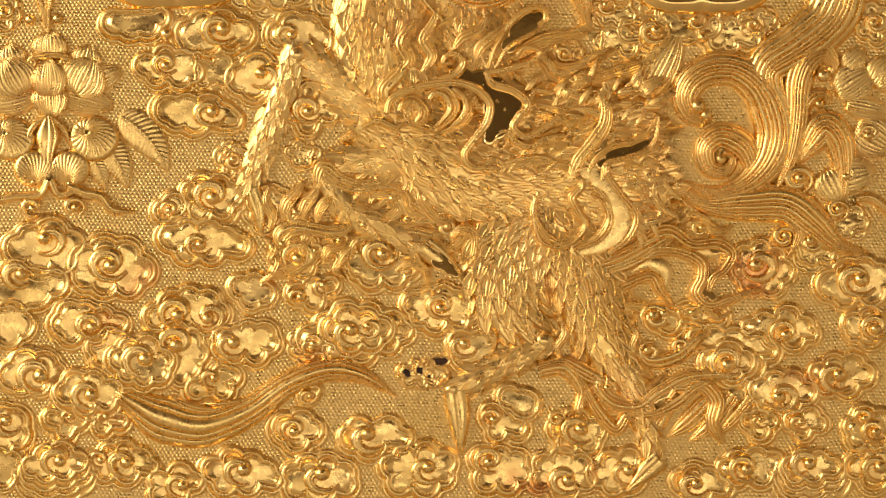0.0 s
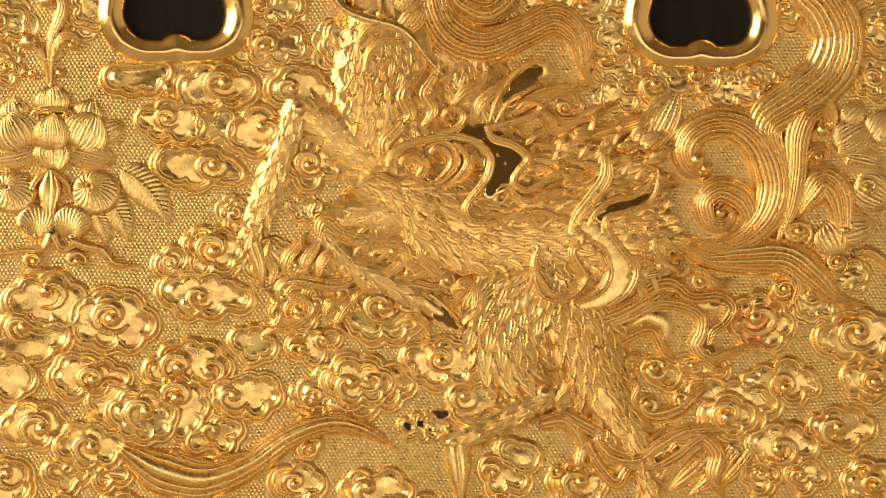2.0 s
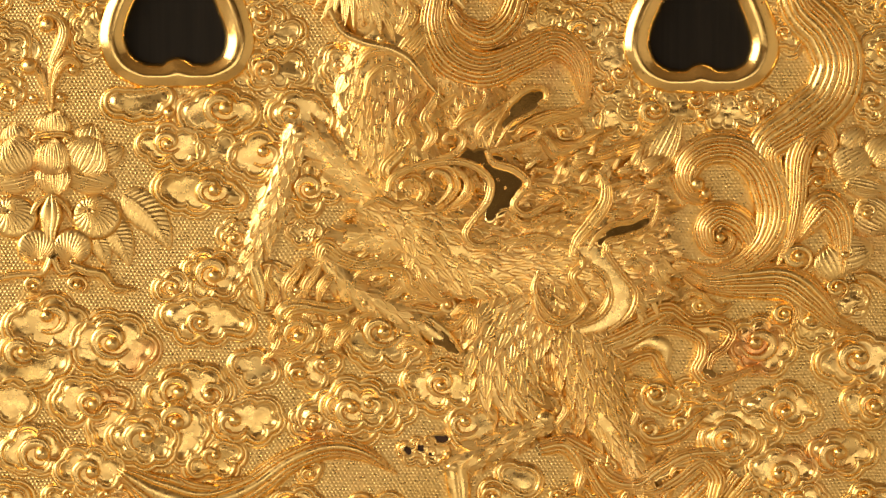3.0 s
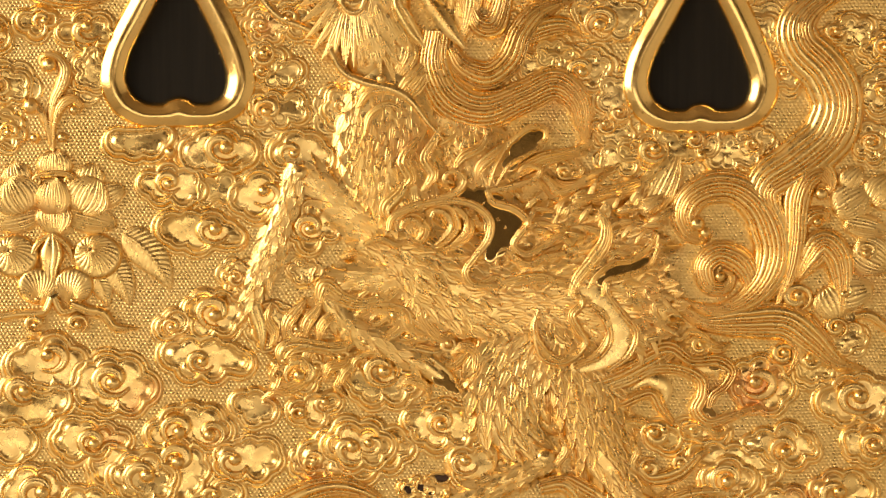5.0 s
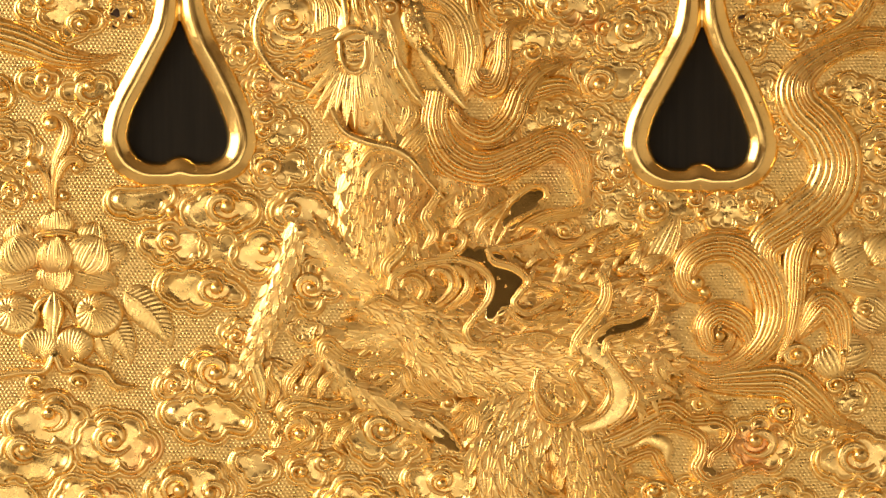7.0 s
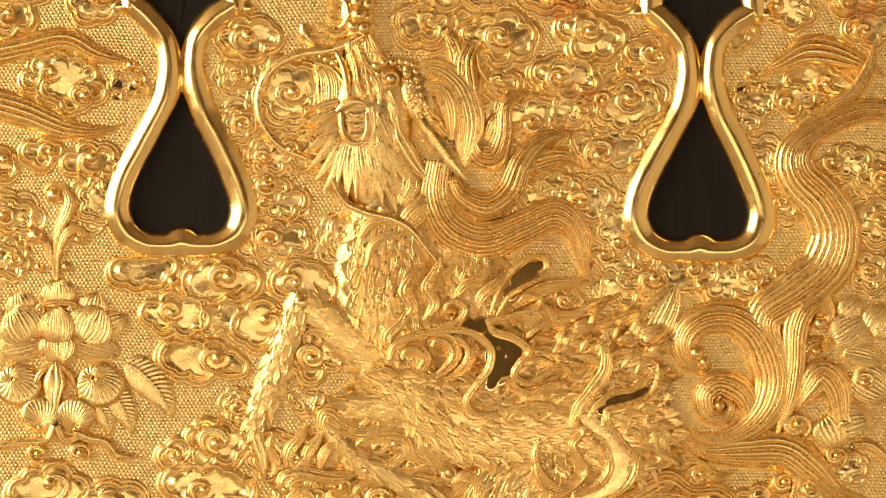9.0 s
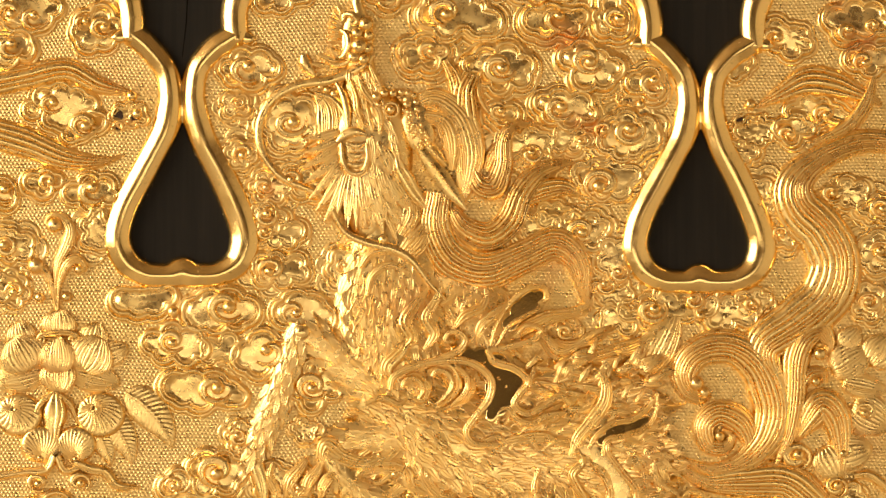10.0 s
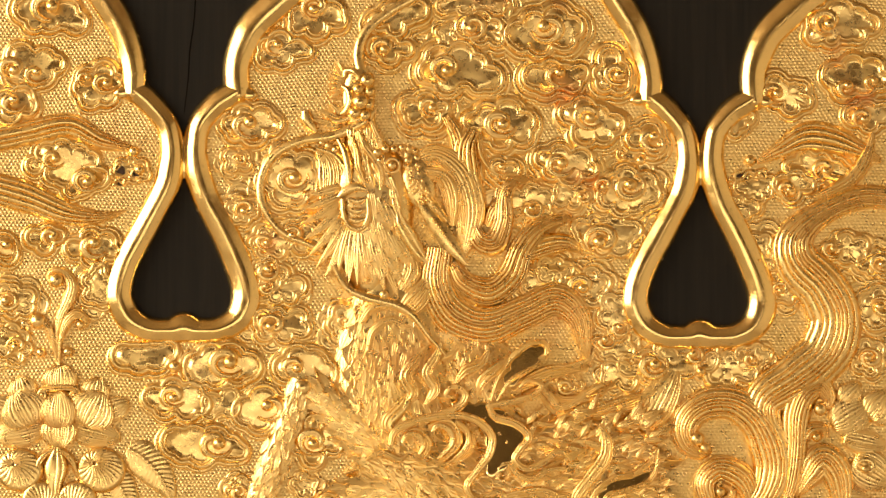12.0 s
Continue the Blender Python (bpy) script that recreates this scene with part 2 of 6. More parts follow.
def terrace(shape, at, a, b, lobes, z, rise, seed, turn=0.0, tilt=(0, 0), floor=0.42, depth=0.17):
    """One layer of a cloud: deep round scallops, a broad rolled lip, a fine line inside it and an uneven floor."""
    th, edge = lobed(a, b, lobes, seed, max(120, lobes * 22), depth)
    k = min(1.0, 0.35 + min(a, b) / 60)
    d = np.array([0, 0.7, 2.2, 4.6, 7.0, 8.4, 9.2, 10.6, 12.4, 13.8, 15.0]) * k
    h = np.array([-1, 0.28, 0.72, 1.0, 0.88, 0.58, 0.46, 0.66, 0.70, 0.50, floor])
    r = np.stack([edge(v) for v in d], 1)
    r = np.minimum.accumulate(r - np.arange(len(d)) * 0.05, axis=1)
    inner = np.array([0.9, 0.78, 0.66, 0.54, 0.42, 0.3, 0.18, 0.02])
    core = r[:, -1]
    for _ in range(3):
        core = (np.roll(core, 5) + np.roll(core, -5) + np.roll(core, 2) + np.roll(core, -2)) / 4
    core = np.minimum(core, r[:, -1])
    r = np.clip(np.concatenate([r, core[:, None] * inner[None]], 1), 0.05, None)
    swell = 0.16 * np.sin(np.pi * np.clip(1 - inner, 0, 1) * 0.9)
    h = np.concatenate([h, floor + swell])
    x, y = np.cos(th)[:, None] * r, np.sin(th)[:, None] * r
    zz = np.tile(z + h * rise, (len(th), 1))
    zz[:, 0] = -1.5
    lay = np.zeros(len(h))
    lay[10:] = 1
    g = np.random.default_rng(seed + 11)
    wave = np.zeros_like(x)
    for _ in range(5):
        f, q, ph = g.uniform(0.07, 0.24), g.uniform(0, 6.28), g.uniform(0, 6.28)
        wave += np.sin(f * (x * math.cos(q) + y * math.sin(q)) + ph) * 0.045 / f
    zz += lay * (x * tilt[0] + y * tilt[1] + wave)
    ca, sa = math.cos(turn), math.sin(turn)
    shape.grid(np.stack([at[0] + ca * x - sa * y, at[1] + sa * x + ca * y, zz], -1), around=True)


def rounds(circles, centre, n):
    """A union of round lobes seen from its centre: the directions and a rule for the edge drawn in by a distance."""
    th = np.linspace(0, 2 * np.pi, n, endpoint=False)
    ux, uy = np.cos(th), np.sin(th)
    full = [(x - centre[0], y - centre[1], r) for x, y, r in circles]
    full += [(x * 0.5, y * 0.5, r * 0.95) for x, y, r in full]

    def edge(d):
        r = np.full(n, 2.0)
        for x, y, q in full:
            along = ux * x + uy * y
            off = max(q - d, 0.5) ** 2 - (x * x + y * y - along**2)
            r = np.where(off > 0, np.maximum(r, along + np.sqrt(np.clip(off, 0, None))), r)
        return r

    return th, edge


def roll(shape, circles, z, rise, seed, tilt=(0.0, 0.0), floor=0.30, inner=(0.86, 0.68, 0.5, 0.32, 0.15, 0.02)):
    """One layer of a cloud: a rolled lip round all its lobes, a fine line inside it, and a smooth, slightly dished floor."""
    c = np.array(circles, float)
    centre = np.average(c[:, :2], axis=0, weights=c[:, 2])
    th, edge = rounds(circles, centre, max(88, 12 * len(circles)))
    d = np.array([-0.6, 0.0, 1.0, 2.8, 5.0, 7.0, 8.4, 9.2, 9.8, 10.8, 11.8, 12.6, 13.2])
    h = np.array([-1, 0.30, 0.66, 0.92, 1.0, 0.86, 0.58, 0.36, 0.38, 0.52, 0.50, 0.38, floor])
    r = np.stack([edge(v) for v in d], 1)
    r = np.minimum.accumulate(r - np.arange(len(d)) * 0.04, axis=1)
    inner = np.array(inner)
    core = r[:, -1]
    for _ in range(2):
        core = (np.roll(core, 4) + np.roll(core, -4) + np.roll(core, 1) + np.roll(core, -1)) / 4
    core = np.minimum(core, r[:, -1])
    r = np.clip(np.concatenate([r, core[:, None] * inner[None]], 1), 0.05, None)
    h = np.concatenate([h, floor - 0.04 * np.sin(np.pi * inner)])
    x, y = np.cos(th)[:, None] * r, np.sin(th)[:, None] * r
    zz = np.tile(z + h * rise, (len(th), 1))
    zz[:, 0] = -1.5
    g = np.random.default_rng(seed)
    wave = np.zeros_like(x)
    for _ in range(4):
        f, q, ph = g.uniform(0.05, 0.15), g.uniform(0, 6.28), g.uniform(0, 6.28)
        wave += np.sin(f * (x * math.cos(q) + y * math.sin(q)) + ph) * 0.035 / f
    # the lips are hammered a little unevenly too
    lip = sum(np.sin(th * k + g.uniform(0, 6.28)) * 0.5 / k**0.5 for k in (3, 7, 12, 19))
    zz[:, 1:12] += (0.10 * rise * lip)[:, None] * np.clip(h[None, 1:12], 0.3, 1)
    zz[:, 12:] += (x * tilt[0] + y * tilt[1] + wave)[:, 12:]
    shape.grid(np.stack([centre[0] + x, centre[1] + y, zz], -1), around=True)


CLOUD_LABEL = "scalloped gilt cloud with rolled curl, raised on the punched gold ground"


COVERED = []


def puff(sheet, lobes, curls=(), lower=1, z=0.0, drop=2.0, step=8.0, tilt=None, label=CLOUD_LABEL):
    """A cloud of round lobes (x, y, radius) with rolled lips. curls: (x, y, radius, way). lower: wider layers beneath it, each let down by drop."""
    circles = [(*sheet(x, y), r) for x, y, r in lobes]
    mid = np.average([c[:2] for c in circles], axis=0)
    COVERED.extend(circles)
    circles = [(x + (mid[0] - x) * 0.07, y + (mid[1] - y) * 0.07, r * 1.12 + 1) for x, y, r in circles]
    if sheet is high and 330 < np.mean([x for x, y, r in lobes]) - 320 < 880:
        lower += 1
    seed = int(sum(x * 31 + y * 7 for x, y, r in lobes)) % 9973
    g = np.random.default_rng(seed)
    at = np.mean(np.array(circles)[:, :2], axis=0)
    base = thing("cloud", tuple(at), label, "relief cloud", "clouds on the gold plate")
    level = z
    for i in range(lower, 0, -1):
        s = Shape()
        dx, dy, grow = g.uniform(-3, 3), g.uniform(-2, 3), g.uniform(0.75, 1.25) * step
        roll(s, [(x + dx, y + dy + drop * i, r + grow * i) for x, y, r in circles], level, 4.6, seed + i, inner=(0.7, 0.02))
        part("lower_layer", s, CLOUD, base)
        level += 2.4
    s = Shape()
    roll(s, [(x, y, r + 1.5) for x, y, r in circles], level, 6.4, seed, tilt or tuple(g.normal(0, 0.055, 2)))
    part("scalloped_layer", s, CLOUD, base)
    for cx, cy, r, *way in curls:
        s = Shape()
        spiral(s, sheet(cx, cy), r * 1.24, level + 1.4, way[0] if way else 1, g.uniform(0.2, 1.6) if not way or way[0] > 0 else g.uniform(1.6, 3.0), g.uniform(0.72, 1.12), g.uniform(0.56, 0.74))
        part("curl", s, BRIGHT, base, "burnished gilt spiral curl")
    return base


def cloud(sheet, x, y, w, h, curls, lobes=7, turn=0, under=(), z=0.0, label=CLOUD_LABEL, rise=5.4, floor=0.42):
    """A cloud with a beaded, lobed edge. curls: (x, y, radius, way). under: lower layers (dx, dy, width, height)."""
    at = sheet(x, y)
    w, h = w * 1.13, h * 1.15
    seed = int(x * 31 + y * 7) % 9973
    g = np.random.default_rng(seed)
    base = thing("cloud", at, label, "relief cloud", "clouds on the gold plate")
    level = z
    if not under:
        under = [(g.uniform(-3, 3), g.uniform(-2, 6), w * 1.05 + 13, h * 1.07 + 13)]
        if sheet is high or g.uniform() < 0.14:
            under = [(g.uniform(-6, 6), g.uniform(-3, 8), w * 1.10 + 34, h * 1.12 + 32), *under]
    for dx, dy, uw, uh in under:
        s = Shape()
        terrace(s, (at[0] + dx, at[1] + dy), uw / 2, uh / 2, lobes + (level < 1), level, 3.4, seed, radians(turn), (0, 0))
        part("lower_layer", s, CLOUD, base)
        level += 2.2
    s = Shape()
    terrace(s, at, w / 2, h / 2, lobes, level, rise, seed, radians(turn), tuple(g.uniform(-0.10, 0.10, 2)), floor)
    part("scalloped_layer", s, CLOUD, base)
    for cx, cy, r, *way in curls:
        s = Shape()
        spiral(s, sheet(cx, cy), r * 1.12, level + rise * floor, way[0] if way else 1, g.uniform(0, 6.28))
        part("curl", s, BRIGHT, base, "burnished gilt spiral curl")
    return base


def petal(shape, sheet, x, y, length, width, angle, ribs=7, rise=10.0, z=0.0, blunt=0.7, groove=1.6, bend=0.0, veins=0):
    """A ribbed leaf from its root at (x, y), pointing along angle (degrees, 0 to the right, 90 up)."""
    x0, y0 = sheet(x, y)
    v, g = strands(ribs) if not veins else (np.linspace(-1, 1, 25), 0)
    u = np.linspace(0, 1, max(10, int(length / (1.6 if veins else 4))))
    w = np.sin(np.pi * np.clip(u, 0, 1) ** blunt) ** 0.75 * width / 2
    a = radians(angle) + radians(bend) * u
    step = length / (len(u) - 1)
    cx = x0 + np.concatenate([[0], np.cumsum(np.cos(a[:-1]) * step)])
    cy = y0 - np.concatenate([[0], np.cumsum(np.sin(a[:-1]) * step)])
    swell = np.sin(np.pi * np.clip(u * 0.94 + 0.03, 0, 1)) ** 0.5
    dome = np.sqrt(np.clip(1 - v**2, 0, 1))
    hh = settle(z + rise * dome[None] * swell[:, None])
    if veins:
        hh = hh + groove * np.abs(np.sin(np.pi * (u[:, None] * veins - np.abs(v[None]) * 2.0))) ** 0.6 + 1.5 * np.exp(-((v[None] / 0.08) ** 2))
    else:
        hh = hh + groove * g[None] * np.clip(w[:, None] * 2 / ribs / 6, 0, 1)
    p = np.stack([cx[:, None] + np.sin(a)[:, None] * v[None] * w[:, None], cy[:, None] + np.cos(a)[:, None] * v[None] * w[:, None], hh], -1)
    e, f = p[:, :1].copy(), p[:, -1:].copy()
    e[..., 2] = f[..., 2] = -1.5
    shape.grid(np.concatenate([e, p, f], 1))


def shell(shape, at, boss, r, ribs, rise, z=0.0, groove=2.0, squash=1.0, swirl=0.22):
    """A round ribbed shell leaf whose lines gather at a boss near its edge."""
    th = np.linspace(0, 2 * np.pi, ribs * 6, endpoint=False)
    u = np.array([0.10, 0.2, 0.32, 0.45, 0.58, 0.7, 0.8, 0.87, 0.91, 0.95, 0.99, 1.0])
    ex, ey = at[0] + r * np.cos(th), at[1] + r * squash * np.sin(th)
    bow = swirl * np.sin(np.pi * u)[None]
    dx, dy = (ex - boss[0])[:, None], (ey - boss[1])[:, None]
    x = boss[0] + dx * u[None] - dy * bow
    y = boss[1] + dy * u[None] + dx * bow
    x, y = at[0] + np.clip(x - at[0], -r, r), at[1] + np.clip(y - at[1], -r * squash, r * squash)
    d = np.clip(np.hypot(x - at[0], (y - at[1]) / squash) / r, 0, 1)
    lip = np.where(u > 0.86, 1.6, 0.0)[None]
    h = settle(z + rise * np.sqrt(np.clip(1 - d**2, 0, 1)) * 1.0 + 0 * x)
    h = h + groove * np.abs(np.sin(th * ribs / 2))[:, None] ** 0.7 * np.where((u > 0.12) & (u < 0.86), 1, 0)[None] + lip
    p = np.stack([x, y, h], -1)
    foot = p[:, -1:].copy()
    foot[..., 2] = -1.5
    shape.grid(np.concatenate([foot, p[:, ::-1]], 1), around=True)


def bulb(shape, at, r, squash, angle, ribs, rise, z=0.0, groove=1.4):
    """A rounded petal with lines running from its root to its tip; angle as for a petal."""
    v, g = strands(ribs)
    u = np.linspace(-1, 1, 22)
    w = np.clip(np.sin(np.pi * ((u + 1) / 2) ** 0.78), 0.004, 1) ** 0.6
    ca, sa = math.cos(radians(angle)), -math.sin(radians(angle))
    lx, ly = (u * r)[:, None] + 0 * v[None], (w * r * squash)[:, None] * np.sin(v * np.pi / 2 * 0.92)[None]
    d = np.clip(u[:, None] ** 2 + (w[:, None] * v[None]) ** 2, 0, 1)
    h = settle(z + rise * np.sqrt(1 - d)) + groove * g[None] * np.clip(w[:, None] * 1.3, 0, 1)
    p = np.stack([at[0] + ca * lx - sa * ly, at[1] + sa * lx + ca * ly, h], -1)
    a, b = p[:, :1].copy(), p[:, -1:].copy()
    a[..., 2] = b[..., 2] = -1.5
    p = np.concatenate([a, p, b], 1)
    c, e = p[:1].copy(), p[-1:].copy()
    c[..., 2] = e[..., 2] = -1.5
    shape.grid(np.concatenate([c, p, e], 0))


def leaf_mesh():
    """One pointed scale of unit length and width: a flat plate with raised rims and two engraved lines, its root at the origin and its tip along x."""
    u = np.array([0, 0.30, 0.62, 0.86, 1.0])
    w = np.array([0.55, 1.0, 0.80, 0.36, 0.03]) / 2
    v = np.array([-1, -0.90, -0.78, -0.66, -0.30, -0.22, -0.10, 0.10, 0.22, 0.30, 0.66, 0.78, 0.90, 1])
    k = np.array([-1.0, 1.0, 0.95, 0.40, 0.46, 0.20, 0.55, 0.55, 0.20, 0.46, 0.40, 0.95, 1.0, -1.0])
    lift = np.array([0.30, 0.55, 0.85, 1.05, 1.2])
    n = len(v)
    p = np.stack([np.repeat(u[:, None], n, 1), -(lift[:, None] + 0.72 * k[None] - 0.55), w[:, None] * v[None]], -1).reshape(-1, 3)
    q = np.arange(len(u) * n).reshape(len(u), n)
    q = np.stack([q[:-1, :-1], q[1:, :-1], q[1:, 1:], q[:-1, 1:]], -1).reshape(-1, 4)
    me = bpy.data.meshes.new("scale")
    me.from_pydata(p.tolist(), [], q.tolist())
    me.polygons.foreach_set("use_smooth", np.zeros(len(q), bool))
    me.materials.append(GOLD)
    return me


SCALE = leaf_mesh()


def scaled_limb(name, owner, sheet, rows, rise, size, z=0.0, cover=0.93, flip=1, mat=None, long=1.22, relief=0.0, stray=0.10):
    """A rounded limb along rows of (x, y, width), a part of owner, and its overlapping scales."""
    line, s = glide(sheet_rows(sheet, rows, z), 3.0)
    body = Shape()
    band(body, sheet, rows, rise, 0, z, step=3.0)
    limb = part(name, body, mat or GOLD, owner)
    home = limb.location + owner.location
    d = np.gradient(line[:, :2], axis=0)
    d /= np.linalg.norm(d, axis=1)[:, None] + 1e-9
    most = max(r[2] for r in rows)
    row, at = 0, size * 0.3
    while at < s[-1] - size * 0.5:
        i = min(int(np.searchsorted(s, at)), len(line) - 1)
        w = line[i, 2]
        n = max(2, int(round(w * cover / (size * 0.84))))
        for j in range(n + row % 2):
            v = ((j + 0.5 - 0.5 * (row % 2)) / n * 2 - 1) * cover
            if abs(v) > 0.95 or rng.uniform() < 0.03:
                continue
            q = v * w / 2
            k = max(0.12, min(1.0, w / most)) ** 0.7 * rise
            h = float(settle(line[i, 3] + k * (1 - v * v) ** 0.75))
            flat = 0.42 if h > 12 else 1.0
            slope = float(max(-0.8, min(0.8, -1.5 * v * (1 - v * v) ** -0.25 * k * 2 / w * flat)))
            across = Vector((-d[i, 1], 0, -d[i, 0]))
            out = (Vector((0, -1, 0)) - slope * across).normalized()
            way = math.atan2(d[i, 1] * flip, d[i, 0] * flip) + v * 0.3 * flip + rng.normal(0, stray)
            along = Vector((math.cos(way), 0, -math.sin(way)))
            along = (along - along.dot(out) * out).normalized()
            m = Matrix((along, -out, along.cross(-out))).transposed().to_4x4()
            off = rng.normal(0, size * 0.05, 2)
            place = Vector(to_world([(line[i, 0] - d[i, 1] * q + off[0], line[i, 1] + d[i, 0] * q + off[1], h - 0.4 + rng.uniform(-0.4, 0.5))])[0])
            leaf = new("scale", SCALE)
            leaf.parent = limb
            leaf.matrix_basis = Matrix.Translation(place - home) @ m @ Matrix.Diagonal((size * rng.uniform(long - 0.12, long + 0.12) * U, (relief or (4.2 if size > 21 else 1.6)) * 1.15 * U, size * rng.uniform(0.92, 1.04) * U, 1))
        row += 1
        at += size * 0.50 * long
    return limb

# ---- unseen room round the plate, its tones set for reflections in the gilt ----
def slab(name, lo, hi, mat, label, category, bevel=0.0):
    bm = bmesh.new()
    bmesh.ops.create_cube(bm, size=1.0)
    for v in bm.verts:
        v.co = Vector([(h - l) * c for h, l, c in zip(hi, lo, v.co)])
    if bevel:
        bmesh.ops.bevel(bm, geom=bm.edges[:], offset=bevel, segments=2, affect="EDGES")
    me = bpy.data.meshes.new(name)
    bm.to_mesh(me)
    bm.free()
    me.materials.append(mat)
    ob = new(name, me)
    ob.location = [(h + l) / 2 for h, l in zip(hi, lo)]
    return tagged(ob, label, category, kind="structure")


slab("floor", (-2.0, -3.6, -0.1), (2.0, 0.3, 0.0), FLOORING, "worn grey-brown stone floor of the room", "floor")
slab("ceiling", (-2.0, -3.6, 2.7), (2.0, 0.3, 2.8), CEILING, "dark timber ceiling of the room", "ceiling")
slab("wall_north", (-2.0, 0.2, 0.0), (2.0, 0.3, 2.7), PLASTER, "cream plaster wall behind the lacquered board", "wall")
slab("wall_south", (-2.0, -3.6, 0.0), (2.0, -3.5, 2.7), PANELLING, "brown panelled wall opposite the gold plate", "wall")
# Unseen bar, added so burnished faces and cloud floors reflect something dark.
slab("beam", (-1.9, -3.5, 1.95), (1.9, -3.38, 2.62), DARK_BAR, "unseen dark bar added to darken reflections in the gilt", "beam", 0.01)
slab("wall_east", (1.9, -3.5, 0.0), (2.0, 0.2, 2.7), PLASTER, "cream plaster wall beside the gold plate", "wall")
slab("wall_west_low", (-2.0, -3.5, 0.0), (-1.9, 0.2, 1.2), PLASTER, "cream plaster wall below the window", "wall")
slab("wall_west_top", (-2.0, -3.5, 2.65), (-1.9, 0.2, 2.7), PLASTER, "cream plaster wall above the window", "wall")
slab("wall_west_near", (-2.0, -3.5, 1.2), (-1.9, -1.95, 2.65), PLASTER, "cream plaster wall beside the window", "wall")
slab("wall_west_far", (-2.0, -0.05, 1.2), (-1.9, 0.2, 2.65), PLASTER, "cream plaster wall beside the window", "wall")

board = slab("lacquered_board", (-0.32, 6.0 * U, EYE - 0.42), (0.32, 0.03, EYE + 0.42), WOOD, "near-black lacquered wooden board behind the gold plate", "wooden board", 0.002)
slab("cabinet_front", (-0.32, 0.031, 0.0), (0.32, 0.2, EYE + 0.42), WOOD, "dark wooden cabinet carrying the lacquered board", "cabinet", 0.003)

# ---- openings: an ogee arch above and a heart below, edged by one rolled rail ----
def rail_rows(dx, dy):
    left = [(150, -60, 58), (182, -8, 55), (212, 42, 52), (231, 92, 49), (238, 128, 48), (238, 150, 48), (236, 168, 42), (234, 182, 12)]
    heart = [(210, 158, 8), (230, 156, 38), (248, 166, 46), (268, 184, 46), (296, 220, 44), (305, 262, 45), (303, 298, 50), (296, 328, 50), (283, 355, 49), (258, 402, 50), (226, 462, 50),
             (212, 508, 51), (215, 538, 51), (232, 566, 49), (262, 582, 46), (294, 584, 44), (308, 583, 50), (325, 579, 56), (342, 583, 50), (356, 584, 44), (388, 582, 46),
             (418, 566, 51), (433, 538, 55), (434, 508, 56), (419, 462, 55), (390, 400, 53), (366, 355, 51), (356, 328, 50), (348, 298, 49), (345, 262, 45), (353, 220, 44), (380, 186, 47), (404, 170, 48), (424, 160, 40), (446, 163, 8)]
    right = [(427, 184, 12), (423, 170, 42), (419, 152, 50), (418, 122, 50), (425, 92, 53), (446, 48, 57), (486, 8, 60), (540, -40, 62)]
    return [[(x + dx, y + dy, w) for x, y, w in rows] for rows in (left, heart, right)]


def rail(shape, rows, flip):
    """A rolled lip: its round back to the plate, its long bevel to the opening."""
    line, s = glide([(*high(x, y), w) for x, y, w in rows], 2.4)
    d = np.gradient(line[:, :2], axis=0)
    d /= np.linalg.norm(d, axis=1)[:, None] + 1e-9
    n = np.stack([-d[:, 1], d[:, 0]], 1) * flip
    v = np.array([-1, -1, -0.97, -0.9, -0.78, -0.62, -0.45, -0.28, -0.12, 0.0, 0.06, 0.12, 0.25, 0.45, 0.65, 0.82, 0.94, 1.0, 1.0])
    h = np.array([-1.5, 0, 5, 8.5, 11.0, 13.6, 16.2, 18.0, 18.8, 18.9, 18.6, 18.3, 17.4, 15.0, 11.6, 7.8, 3.8, 0.0, -5.9])
    side = v[None] * line[:, 2:3] / 2
    dent = 1 + 0.012 * np.sin(s / 19)[:, None] * np.sin(v * 2 + s[:, None] / 40)
    dent = dent * np.clip(line[:, 2:3] / 42, 0.02, 1)
    p = np.stack([line[:, None, 0] + n[:, None, 0] * side, line[:, None, 1] + n[:, None, 1] * side, np.where(h > 0, h * dent, h + 0 * dent)], -1)
    shape.grid(p)
    return line


openings = []
for dx, dy in ((0, 0), (914, 12)):
    base = thing("opening_frame", high(325 + dx, 580 + dy), "burnished gold rolled rail edging a heart-shaped opening in the plate", "opening frame", "frames of the heart openings")
    edges = []
    for name, rows in zip(("arch_rail", "heart_rail", "arch_rail"), rail_rows(dx, dy)):
        s = Shape()
        edges.append(rail(s, rows, -1))
        part(name, s, RAIL, base)
    for x, y, a in ((424, 163, -12), (232, 160, 192)):
        s = Shape()
        petal(s, high, x + dx, y + dy, 34, 26, a, 1, 12, 4, 0.9, 0.0)
        part("corner_tip", s, RAIL, base)
    s = Shape()
    band(s, high, [(325 + dx, 242 + dy, 3), (325 + dx, 256 + dy, 16), (326 + dx, 280 + dy, 22), (326 + dx, 302 + dy, 16), (326 + dx, 316 + dy, 3)], 8, 0, 0, style="low")
    part("neck_bridge", s, RAIL, base)
    # the opening ends within the rail, above and below the neck
    lines = np.concatenate([edges[0][:-9], edges[1][7:-7], edges[2][9:]])[:, :2]
    openings.append(lines)

# ---- the plate and its punched ground ----
def inside(poly, x, y):
    hit = np.zeros(x.shape, bool)
    px, py = poly[:, 0], poly[:, 1]
    j = len(px) - 1
    for i in range(len(px)):
        cross = (py[i] > y) != (py[j] > y)
        hit ^= cross & (x < (px[j] - px[i]) * (y - py[i]) / (py[j] - py[i] + 1e-12) + px[i])
        j = i
    return hit


